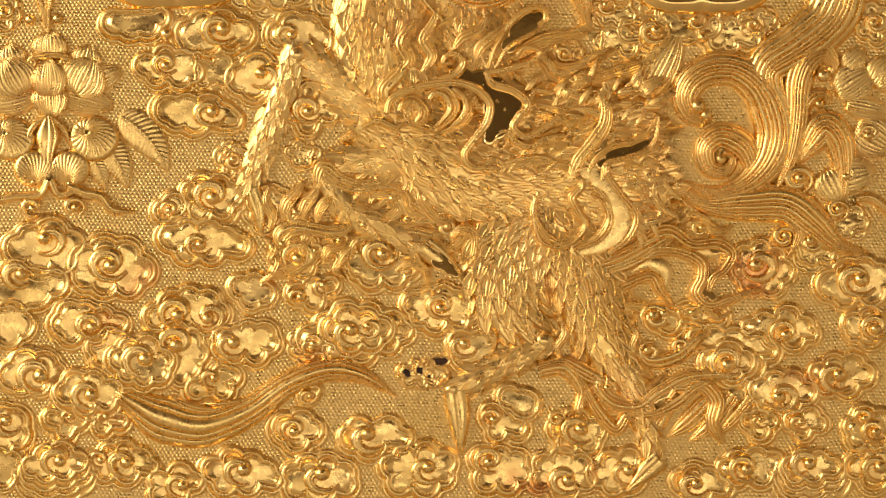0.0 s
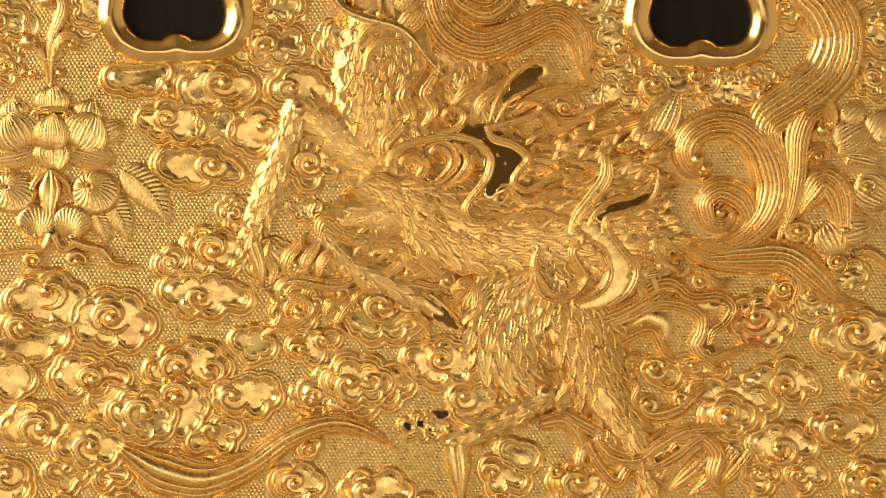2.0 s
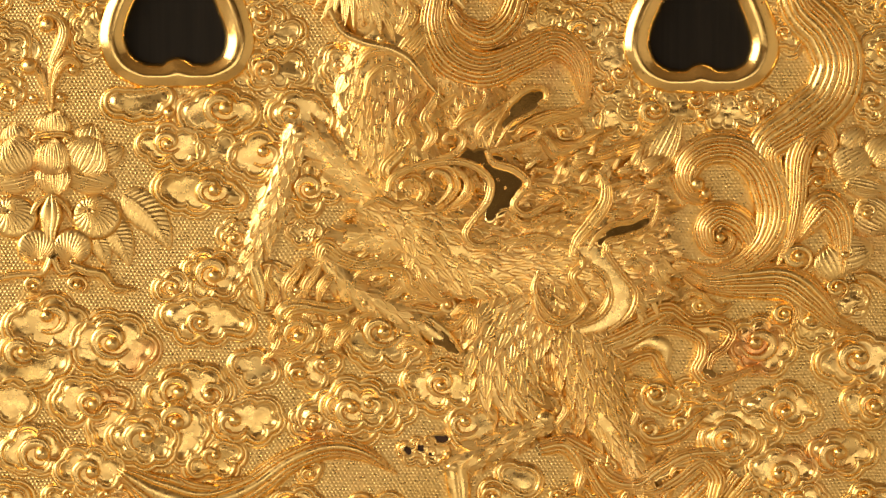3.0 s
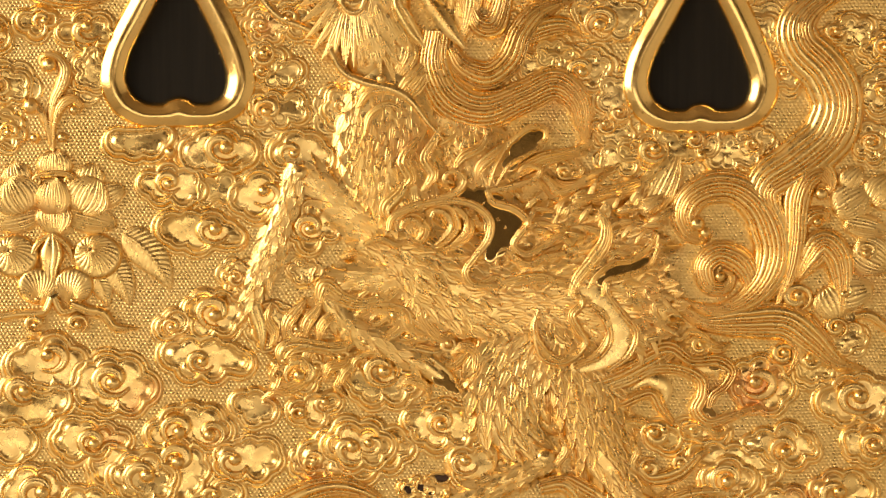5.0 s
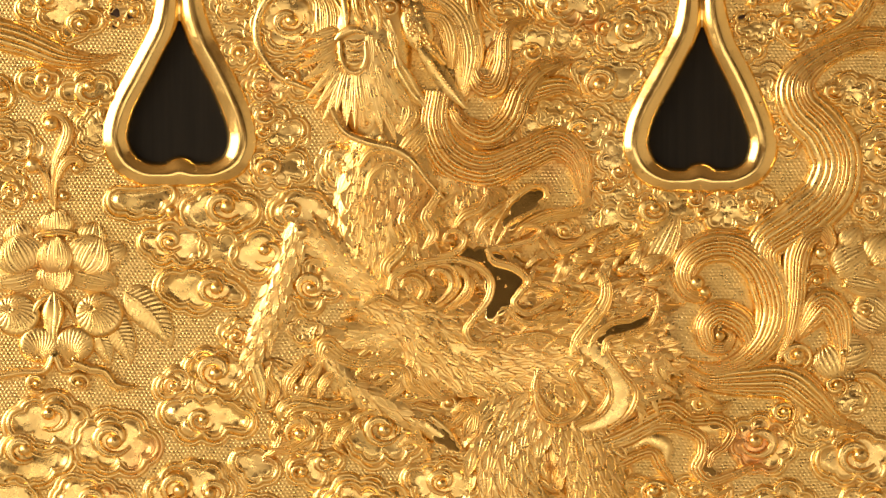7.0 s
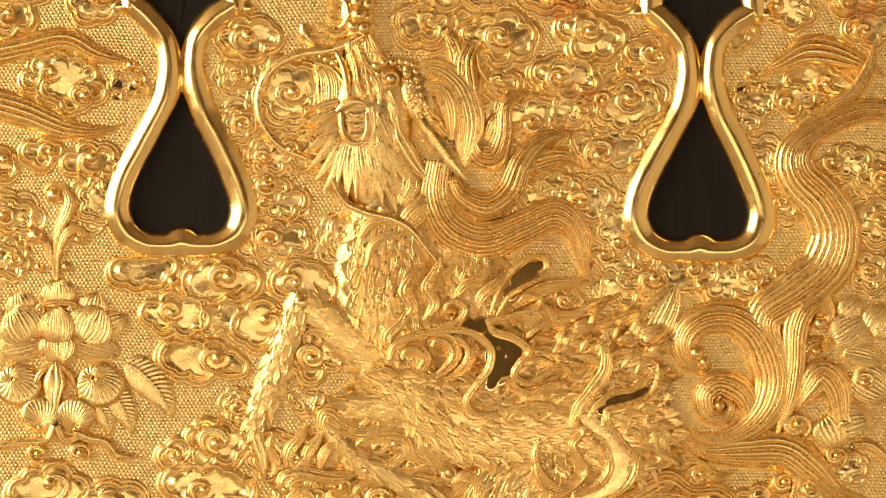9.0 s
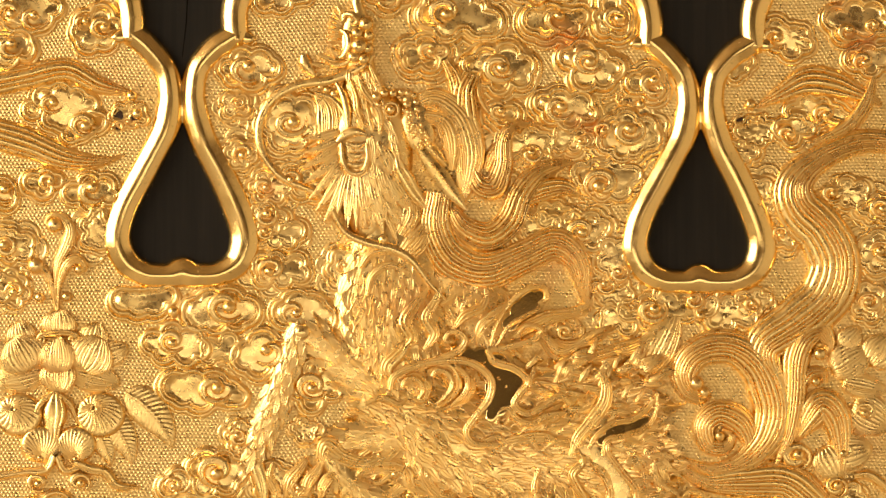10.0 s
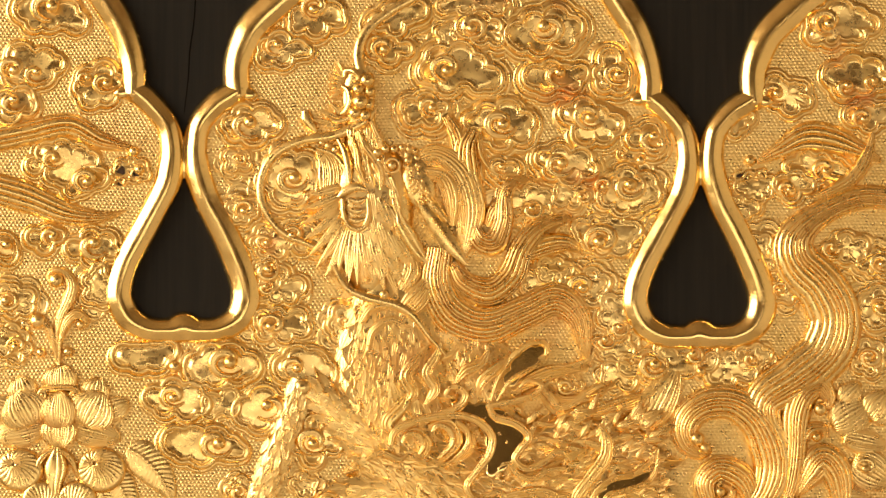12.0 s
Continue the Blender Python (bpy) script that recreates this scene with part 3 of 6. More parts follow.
X0, X1, Y0, Y1 = -830, 830, -830, 730
plate = thing("gold_plate", (0, 0), "gilt plate with punched ground and heart-shaped openings on dark wood", "gold plate")
gx, gy = np.meshgrid(np.arange(X0, X1 + 1, 10.0), np.arange(Y0, Y1 + 1, 10.0), indexing="ij")
k = np.arange(gx.size).reshape(gx.shape)
quads = np.stack([k[:-1, :-1], k[:-1, 1:], k[1:, 1:], k[1:, :-1]], -1).reshape(-1, 4)
mx, my = (gx[:-1, :-1] + 5).ravel(), (gy[:-1, :-1] + 5).ravel()
hole = inside(openings[0], mx, my) | inside(openings[1], mx, my)
field = Shape()
field.points, field.quads, field.count = [np.stack([gx, gy, np.full_like(gx, -3.2)], -1).reshape(-1, 3)], [quads[~hole]], gx.size
part("punched_field", field, GROUND, plate)

# a drying crack in the board, its shade painted as a thin dark strip
s = Shape()
band(s, high, [(352, -70, 2.0), (347, -20, 2.2), (343, 40, 1.8), (336, 90, 2.0), (333, 140, 1.6), (326, 200, 1.0)], 0.4, 0, -5.6, foot=False)
HOLE_DARK, hn, hl, hb = material("painted_hole_dark")
hb.inputs["Base Color"].default_value, hb.inputs["Roughness"].default_value = (0.045, 0.018, 0.009, 1), 0.6
CRACK, cn, cl, cb = material("crack_shadow")
cb.inputs["Base Color"].default_value, cb.inputs["Roughness"].default_value, cb.inputs["Specular IOR Level"].default_value = (0.004, 0.003, 0.002, 1), 1.0, 0.0
part("crack", s, CRACK, board, "fine dark drying crack")

# ---- clouds, lower sheet ----
puff(low, [(30, 440, 26), (52, 420, 24), (92, 412, 28), (130, 430, 22), (112, 458, 26), (70, 462, 26)], [(85, 424, 24, -1)])
puff(low, [(150, 460, 28), (185, 446, 28), (225, 450, 26), (254, 480, 24), (230, 502, 24), (185, 500, 26), (150, 490, 24), (136, 470, 18)], [(192, 466, 27)])
puff(low, [(25, 490, 30), (60, 510, 34), (100, 500, 24), (40, 525, 25), (0, 520, 25)], [(32, 485, 22)])
puff(low, [(20, 560, 28), (38, 575, 24), (15, 590, 25), (-10, 570, 30)], [])
puff(low, [(255, 115, 20), (292, 98, 20), (325, 112, 24), (345, 128, 18), (320, 135, 22), (275, 132, 20)], [(292, 112, 18)])
puff(low, [(295, 195, 26), (330, 192, 26), (370, 195, 28), (400, 205, 22), (345, 213, 26), (310, 212, 20), (418, 212, 16)], [(370, 198, 23)])
puff(low, [(335, 60, 26), (360, 45, 28), (395, 45, 28), (430, 58, 24), (410, 72, 22), (370, 75, 24), (335, 75, 20)], [(388, 50, 25)])
puff(low, [(425, 140, 26), (455, 120, 28), (485, 135, 24), (450, 155, 26)], [(467, 132, 22, -1)])
puff(low, [(200, 40, 22), (230, 45, 24), (262, 42, 24), (285, 30, 18)], [])
puff(low, [(495, 62, 24), (515, 45, 26), (545, 55, 28), (565, 72, 24), (530, 80, 22)], [(512, 60, 18)])
puff(low, [(545, 160, 16), (575, 180, 18), (585, 200, 16), (545, 200, 28), (520, 200, 18), (545, 222, 20)], [(545, 193, 21)])
puff(low, [(300, 420, 22), (330, 410, 22), (370, 412, 24), (400, 425, 24), (375, 445, 22), (330, 445, 22), (428, 435, 20)], [(350, 432, 19)])
puff(low, [(272, 562, 22), (305, 540, 26), (335, 527, 22), (368, 535, 24), (390, 555, 20), (370, 575, 20), (310, 575, 24)], [(312, 553, 24), (370, 560, 21, -1)])
puff(low, [(108, 575, 20), (122, 555, 22), (150, 560, 24), (185, 560, 18), (215, 572, 16), (170, 585, 22), (125, 590, 20)], [(160, 575, 21)])
puff(low, [(175, 615, 22), (195, 597, 20), (215, 602, 16), (180, 635, 20)], [])
puff(low, [(280, 600, 16), (310, 592, 26), (340, 602, 22), (350, 625, 20), (335, 650, 22), (300, 640, 22), (320, 670, 18)], [(312, 606, 24)])
puff(low, [(210, 635, 20), (230, 617, 20), (262, 614, 22), (290, 637, 20), (285, 660, 18), (255, 668, 18), (225, 660, 18)], [(250, 636, 26)], z=7.0)
puff(low, [(395, 600, 22), (420, 590, 16), (440, 587, 20), (470, 592, 22), (480, 607, 18), (455, 625, 20), (415, 625, 20), (390, 618, 18)], [(408, 610, 22)])
puff(low, [(370, 680, 20), (395, 662, 18), (412, 664, 16), (395, 690, 18), (345, 690, 18)], [(375, 670, 16)])
puff(low, [(20, 665, 24), (45, 642, 26), (80, 646, 26), (100, 660, 20), (70, 680, 20), (35, 680, 18)], [(65, 664, 27)])
puff(low, [(115, 695, 22), (130, 677, 22), (165, 677, 22), (200, 690, 20), (190, 710, 18), (150, 715, 20)], [(155, 698, 24)], z=4.0)
puff(low, [(92, 740, 16), (118, 748, 20), (140, 740, 16), (115, 762, 16)], [(122, 738, 12)])
puff(low, [(175, 735, 13), (195, 740, 15), (215, 745, 13), (180, 755, 15)], [(185, 740, 12)])
puff(low, [(0, 750, 32), (25, 745, 24), (30, 770, 22), (5, 785, 20)], [(10, 750, 20)])
puff(low, [(165, 820, 18), (195, 802, 18), (220, 797, 20), (250, 812, 20), (270, 826, 14), (225, 835, 22), (185, 835, 18)], [(176, 812, 14), (218, 820, 22)])
puff(low, [(-5, 815, 24), (20, 815, 18), (30, 830, 14), (5, 845, 22)], [])
puff(low, [(280, 850, 18), (320, 840, 22), (345, 850, 16), (310, 870, 24), (280, 875, 18)], [(318, 858, 20)])
puff(low, [(375, 832, 22), (410, 814, 22), (445, 822, 22), (470, 837, 22), (487, 850, 15), (440, 855, 22), (395, 855, 22)], [(425, 833, 24)])
puff(low, [(515, 840, 18), (545, 827, 22), (580, 822, 20), (610, 837, 20), (615, 858, 18), (565, 870, 28), (520, 865, 20)], [(568, 845, 26)])
puff(low, [(620, 775, 22), (635, 757, 20), (690, 757, 22), (715, 775, 18), (655, 785, 28)], [(650, 775, 24)])
puff(low, [(690, 825, 20), (715, 807, 20), (755, 802, 22), (790, 817, 20), (790, 845, 16), (755, 858, 24), (705, 855, 22)], [(755, 832, 22)])
puff(low, [(850, 812, 20), (885, 807, 20), (915, 817, 20), (925, 840, 18), (900, 855, 20), (860, 850, 22)], [(866, 814, 21)])
puff(low, [(505, 757, 24), (535, 747, 22), (553, 760, 20), (525, 778, 22)], [(520, 760, 18)])
puff(low, [(545, 700, 15), (558, 691, 9)], [(546, 702, 11)])
puff(low, [(545, 602, 26), (575, 572, 22), (610, 552, 24), (655, 554, 22), (700, 567, 20), (720, 585, 16), (690, 605, 20), (640, 620, 24), (590, 625, 22)], [(556, 606, 15)])
puff(low, [(592, 582, 18), (615, 564, 22), (650, 568, 20), (678, 582, 18), (660, 600, 18), (620, 604, 20)], [(618, 588, 23), (655, 580, 17, -1)], z=5.0)
puff(low, [(730, 537, 20), (755, 527, 18), (785, 522, 20), (810, 532, 20), (835, 550, 18), (815, 568, 18), (770, 568, 22), (740, 560, 18)], [(780, 541, 20)])
puff(low, [(815, 606, 22), (850, 602, 20), (883, 616, 20), (865, 633, 22), (820, 630, 22)], [(818, 612, 20)])
puff(low, [(870, 732, 20), (895, 747, 18), (918, 757, 16), (880, 763, 18)], [(872, 740, 17)])
puff(low, [(930, 715, 24), (900, 702, 20)], [])
puff(low, [(990, 757, 18), (1020, 747, 24), (1053, 760, 20), (1043, 783, 20), (1005, 783, 20)], [(1022, 760, 24)])
puff(low, [(960, 822, 20), (995, 812, 22), (1030, 822, 20), (1040, 850, 18), (1000, 868, 24), (955, 850, 20)], [(1000, 850, 23)])
puff(low, [(1055, 840, 20), (1080, 817, 20), (1115, 812, 20), (1110, 840, 28), (1085, 858, 20)], [(1108, 836, 20)])
puff(low, [(1205, 850, 18), (1225, 842, 22), (1255, 850, 22), (1280, 862, 14), (1235, 873, 24)], [(1228, 858, 21)])
puff(low, [(1285, 830, 18), (1305, 817, 20), (1340, 812, 22), (1370, 817, 20), (1350, 840, 20), (1305, 843, 18)], [(1318, 828, 23)])
puff(low, [(1515, 825, 22), (1535, 812, 20), (1565, 812, 22), (1580, 835, 22), (1545, 850, 24)], [(1553, 828, 23)])
puff(low, [(1510, 757, 18), (1530, 737, 20), (1560, 747, 22), (1555, 775, 20), (1515, 778, 18), (1580, 760, 18)], [(1530, 738, 14), (1548, 762, 18)])
puff(low, [(1450, 660, 20), (1475, 647, 22), (1510, 647, 22), (1530, 662, 20), (1500, 680, 22), (1460, 678, 18)], [(1480, 666, 25)])
puff(low, [(1345, 690, 22), (1370, 674, 20), (1405, 677, 22), (1430, 695, 20), (1400, 713, 20), (1355, 713, 18)], [(1385, 702, 23, -1)])
puff(low, [(1405, 745, 18), (1433, 737, 18), (1450, 750, 14), (1420, 763, 16)], [(1415, 748, 14)])
puff(low, [(1325, 745, 15), (1345, 740, 17), (1365, 745, 13), (1345, 762, 18)], [(1345, 745, 12)])
puff(low, [(1230, 595, 16), (1260, 595, 22), (1300, 605, 26), (1345, 605, 22), (1365, 620, 16), (1330, 650, 26), (1290, 650, 28)], [])
puff(low, [(1262, 640, 22), (1290, 627, 24), (1318, 640, 20), (1298, 658, 18)], [(1288, 640, 25)], z=5.0)
puff(low, [(1325, 580, 16), (1350, 572, 20), (1395, 564, 24), (1425, 577, 18), (1440, 592, 12), (1405, 598, 22), (1370, 590, 22)], [(1390, 588, 21)])
puff(low, [(1315, 450, 18), (1345, 442, 20), (1375, 452, 16), (1385, 480, 22), (1365, 503, 22), (1330, 498, 22), (1310, 480, 18)], [(1345, 470, 25, -1)])
puff(low, [(1470, 505, 26), (1500, 482, 26), (1530, 477, 24), (1560, 490, 24), (1545, 518, 24), (1495, 523, 22)], [(1518, 495, 27)])
puff(low, [(1510, 572, 20), (1540, 562, 22), (1570, 575, 24), (1540, 593, 22), (1510, 588, 16)], [(1550, 578, 21)])
puff(low, [(1215, 555, 16), (1245, 558, 18), (1273, 560, 16)], [(1225, 555, 14)])
puff(low, [(1165, 560, 20), (1185, 570, 20)], [(1172, 558, 17)])
puff(low, [(625, 460, 20), (645, 437, 22), (690, 447, 20), (725, 470, 18), (700, 488, 20), (655, 488, 22), (630, 478, 16)], [(672, 448, 25)])
puff(low, [(525, 520, 18), (555, 510, 20), (588, 502, 14), (555, 533, 18)], [(528, 525, 15), (570, 508, 15)])
puff(low, [(425, 507, 20), (450, 502, 20), (468, 520, 20), (445, 528, 20)], [])
puff(low, [(340, 340, 20), (355, 327, 20), (390, 327, 20), (410, 345, 22), (395, 368, 20), (355, 372, 22)], [(375, 345, 24)])
puff(low, [(310, 362, 20), (290, 375, 18)], [(300, 370, 13)])
puff(low, [(55, 825, 18), (80, 807, 20), (110, 802, 22), (140, 817, 18), (115, 830, 20), (80, 835, 20)], [(100, 815, 22)], lower=3, drop=9.0, step=6.0)
puff(low, [(1400, 825, 18), (1420, 814, 20), (1450, 817, 20), (1475, 825, 16), (1440, 836, 18), (1405, 840, 16)], [(1428, 820, 22)], lower=3, drop=9.0, step=6.0)
puff(high, [(45, 15, 24), (80, -3, 28), (120, 20, 24), (140, 40, 20), (90, 35, 22), (60, 40, 18)], [(86, 10, 24)])
puff(high, [(35, 97, 24), (80, 107, 24), (100, 112, 18), (75, 130, 24), (30, 130, 24), (60, 143, 16)], [(22, 120, 19), (62, 130, 17)])
puff(high, [(10, 180, 24), (40, 172, 22), (50, 186, 18), (15, 198, 22)], [(22, 180, 18)])
puff(high, [(155, 137, 20), (185, 127, 22), (205, 145, 18), (190, 168, 20), (160, 173, 20), (145, 155, 16)], [(185, 146, 17), (152, 138, 13)])
puff(high, [(62, 292, 16)], [])
puff(high, [(80, 268, 20), (108, 264, 22), (140, 272, 20), (163, 282, 16), (115, 310, 22), (145, 323, 24), (178, 315, 18), (130, 338, 16), (95, 308, 18)], [(94, 281, 16), (152, 318, 20)])
puff(high, [(130, 440, 18), (160, 422, 18), (190, 427, 18), (198, 445, 16), (165, 453, 22)], [(165, 435, 21)])
puff(high, [(60, 420, 16), (85, 414, 16), (105, 417, 12), (80, 433, 16)], [(90, 418, 14)])
puff(high, [(5, 435, 24), (15, 450, 18)], [(8, 436, 18)])
puff(high, [(405, 220, 16), (430, 202, 20), (465, 207, 22), (485, 220, 18), (450, 235, 24), (415, 235, 16)], [(438, 220, 23)])
puff(high, [(470, 82, 16), (495, 72, 20), (528, 86, 18), (545, 91, 12), (500, 103, 20), (470, 103, 18)], [(488, 80, 16)])
puff(high, [(530, 30, 20), (560, 12, 24), (590, 22, 22), (600, 35, 16), (560, 48, 22), (525, 48, 16)], [(558, 12, 20)])
puff(high, [(670, 40, 16), (700, 27, 22), (740, 17, 20), (700, 48, 18)], [])
puff(high, [(665, 82, 18), (690, 77, 16), (720, 86, 14), (690, 98, 18)], [(678, 84, 17)])
puff(high, [(760, 127, 22), (775, 102, 24), (815, 97, 26), (845, 112, 20), (820, 130, 22), (870, 140, 24), (850, 148, 18), (790, 148, 22)], [(790, 120, 22)])
puff(high, [(825, 47, 20), (850, 37, 20), (875, 47, 16), (850, 63, 18), (880, 70, 14)], [(836, 46, 19, -1)])
puff(high, [(915, 62, 24), (945, 42, 24), (985, 32, 26), (1015, 47, 22), (1000, 68, 22), (955, 78, 24), (920, 78, 16)], [(970, 48, 24, -1)])
puff(high, [(945, 135, 22), (975, 127, 22), (1000, 135, 22), (1030, 128, 16), (1015, 148, 16), (965, 148, 18)], [(988, 132, 20)])
puff(high, [(725, 190, 18), (755, 182, 20), (785, 190, 12), (765, 208, 18), (730, 208, 16)], [(762, 188, 16)])
puff(high, [(835, 215, 18), (860, 202, 22), (900, 197, 24), (930, 215, 20), (925, 238, 18), (885, 248, 20), (860, 235, 18)], [(885, 218, 23)])
puff(high, [(1005, 200, 18), (1030, 192, 24), (1060, 207, 22), (1090, 220, 20), (1070, 238, 20), (1035, 238, 24)], [(1042, 205, 21)])
puff(high, [(960, 280, 16), (990, 277, 22), (1030, 282, 22), (1045, 300, 16), (1010, 308, 22), (975, 303, 16)], [(990, 290, 21)])
puff(high, [(880, 295, 16), (905, 300, 16), (890, 310, 12)], [(885, 295, 14)])
puff(high, [(1080, 102, 20), (1065, 130, 16), (1092, 130, 24), (1098, 148, 18), (1070, 148, 16)], [(1092, 130, 19)])
puff(high, [(1125, 245, 18), (1150, 237, 20), (1160, 258, 16)], [(1155, 245, 19)])
puff(high, [(1450, 37, 24), (1485, 22, 28), (1520, 32, 22), (1545, 42, 18), (1500, 53, 24), (1440, 63, 18), (1470, 68, 18), (1520, 63, 16)], [(1465, 38, 22)])
puff(high, [(1475, 132, 22), (1510, 117, 22), (1545, 122, 22), (1560, 140, 18), (1530, 148, 22), (1490, 158, 20)], [(1500, 155, 17), (1545, 145, 13)])
puff(high, [(1510, 205, 18), (1535, 197, 20), (1565, 202, 20), (1540, 218, 18)], [(1528, 208, 16)])
puff(high, [(1370, 147, 18), (1375, 170, 20), (1405, 157, 14), (1420, 157, 12), (1425, 180, 14), (1400, 188, 18)], [(1372, 165, 18)])
puff(high, [(1310, 217, 16), (1325, 207, 12), (1300, 233, 11)], [])
puff(high, [(1400, 295, 14), (1425, 282, 18), (1455, 287, 18), (1480, 300, 16), (1500, 310, 12), (1440, 303, 18)], [(1460, 300, 17)])
puff(high, [(1385, 327, 18), (1410, 317, 18), (1430, 327, 14), (1400, 343, 16)], [(1395, 335, 14)])
cloud(low, 5, 20, 64, 76, [(8, 22, 16)], 6)
cloud(low, 378, 128, 70, 46, [], 4, -25)
cloud(low, 545, 610, 70, 60, [(548, 614, 14)], 6)
cloud(low, 528, 452, 84, 80, [(532, 455, 26)], 6, z=4)
cloud(low, 532, 272, 56, 46, [], 5)
cloud(low, 415, 285, 62, 66, [(412, 286, 15)], 5)
cloud(low, 1500, 392, 74, 60, [], 5)
cloud(low, 1442, 440, 84, 62, [(1436, 430, 18)], 6)
cloud(low, 1165, 55, 118, 54, [(1156, 55, 23)], 6)
cloud(low, 1085, 20, 84, 62, [(1072, 12, 16)], 6)
cloud(low, 1290, 60, 110, 60, [], 7)
cloud(low, 1075, 700, 60, 60, [], 5)
cloud(low, 1545, 40, 70, 76, [(1550, 42, 18)], 6)
cloud(low, 480, 368, 90, 80, [(520, 378, 18)], 6)

# ---- clouds, upper sheet ----
cloud(high, 18, 532, 94, 68, [(12, 535, 18)], 7)
cloud(high, 172, 504, 60, 78, [], 5)
cloud(high, 5, 605, 70, 60, [], 6)
cloud(high, 420, 285, 50, 40, [(424, 282, 11)], 4)
cloud(high, 790, 62, 40, 50, [], 4)
cloud(high, 840, 5, 130, 44, [], 7)
cloud(high, 1112, 340, 120, 92, [(1112, 331, 25), (1070, 328, 15)], 7)
cloud(high, 1072, 414, 132, 86, [(1066, 424, 27)], 7, under=[(4, 8, 150, 92)])
cloud(high, 1030, 508, 112, 76, [(1030, 506, 22)], 7)
cloud(high, 980, 478, 70, 50, [], 5)
cloud(high, 1500, 440, 76, 50, [(1472, 440, 16)], 5)
cloud(high, 1558, 466, 80, 60, [(1560, 465, 18)], 6)
cloud(high, 1558, 545, 90, 84, [(1562, 545, 20)], 7)
cloud(high, 518, 316, 112, 108, [(516, 316, 25)], 8)
cloud(high, 430, 372, 66, 62, [(434, 370, 17)], 6)
cloud(high, 480, 430, 84, 60, [(470, 428, 16)], 6)
cloud(high, 474, 486, 80, 66, [(472, 480, 18)], 6)
cloud(high, 496, 574, 108, 60, [(482, 575, 20)], 6)
cloud(high, 612, 572, 76, 70, [(610, 568, 13)], 6)
cloud(high, 1378, 458, 40, 50, [(1380, 456, 12)], 4)
cloud(high, 1388, 515, 60, 56, [(1384, 512, 14)], 5)
cloud(high, 935, 380, 80, 40, [], 4)
cloud(high, 930, 358, 104, 56, [(942, 372, 17)], 6)
cloud(high, 958, 498, 84, 50, [], 6)
cloud(high, 1090, 560, 62, 84, [(1096, 582, 15)], 5)
cloud(high, 1012, 346, 76, 40, [(1032, 350, 13)], 5)
cloud(high, 1312, 366, 60, 40, [], 5)
cloud(high, 1345, 440, 60, 62, [(1338, 462, 13)], 5)
cloud(high, 492, 512, 92, 46, [(470, 510, 13)], 6)
cloud(high, 545, 420, 84, 46, [(520, 415, 15)], 5)
cloud(low, 1222, 34, 112, 56, [(1232, 38, 16)], 6)
cloud(low, 1102, 72, 84, 46, [], 5)
cloud(low, 1340, 40, 70, 56, [(1336, 44, 14)], 5)

# ---- pierced clouds: the holes' dark is painted on low caps, with beads ----


def pierced_cloud(sheet, x, y, w, h, holes, beads, turn=0):
    at = sheet(x, y)
    base = thing("pierced_cloud", at, "openwork gilt cloud, its pierced holes painted in dark, with small beads", "relief cloud", "pierced clouds on the gold plate")
    s = Shape()
    terrace(s, at, w / 2, h / 2, 7, 0, 8.0, int(x), radians(turn))
    part("scalloped_layer", s, CLOUD, base)
    for i, (hx, hy, hw, hh) in enumerate(holes):
        s = Shape()
        knob(s, sheet(hx, hy), hw * 0.42, 4.0, 0.10, hh / hw, 0.3 + i)
        knob(s, sheet(hx + hw * 0.22, hy + hh * 0.22), hw * 0.30, 4.2, 0.10, 0.8 * hh / hw, 1.2 - i)
        part("painted_hole", s, HOLE_DARK, base, "dark patch painted in for a pierced hole")
        s = Shape()
        a = np.linspace(0.3 + i, 4.9 + i, 9)
        band(s, sheet, [(hx + math.cos(q) * hw * (0.66 - 0.05 * j), hy + math.sin(q) * hh * 0.70, 3 + 0.7 * j) for j, q in enumerate(a)], 5, 2, z=4)
        part("curl", s, BRIGHT, base)
        s = Shape()
        knob(s, sheet(hx - hw * 0.62, hy + hh * 0.5), 4.2, 6, 0.9)
        part("bead", s, BRIGHT, base)
    for bx, by, r in beads:
        s = Shape()
        knob(s, sheet(bx, by), r, 4, 1.0)
        part("bead", s, BRIGHT, base, "round burnished bead")


pierced_cloud(low, 748, 662, 106, 66, [(718, 660, 20, 15), (742, 655, 13, 17), (762, 664, 15, 11), (780, 640, 38, 14)], [(790, 668, 8)])
pierced_cloud(high, 232, 302, 88, 64, [(212, 300, 24, 18), (240, 308, 16, 12), (214, 322, 18, 10)], [(236, 268, 10), (246, 300, 10)])
pierced_cloud(high, 1338, 330, 92, 76, [(1312, 312, 30, 12), (1352, 308, 18, 12)], [(1328, 284, 10)])
pierced_cloud(high, 1128, 268, 90, 40, [(1112, 276, 26, 8), (1152, 268, 18, 8)], [(1134, 284, 9)])

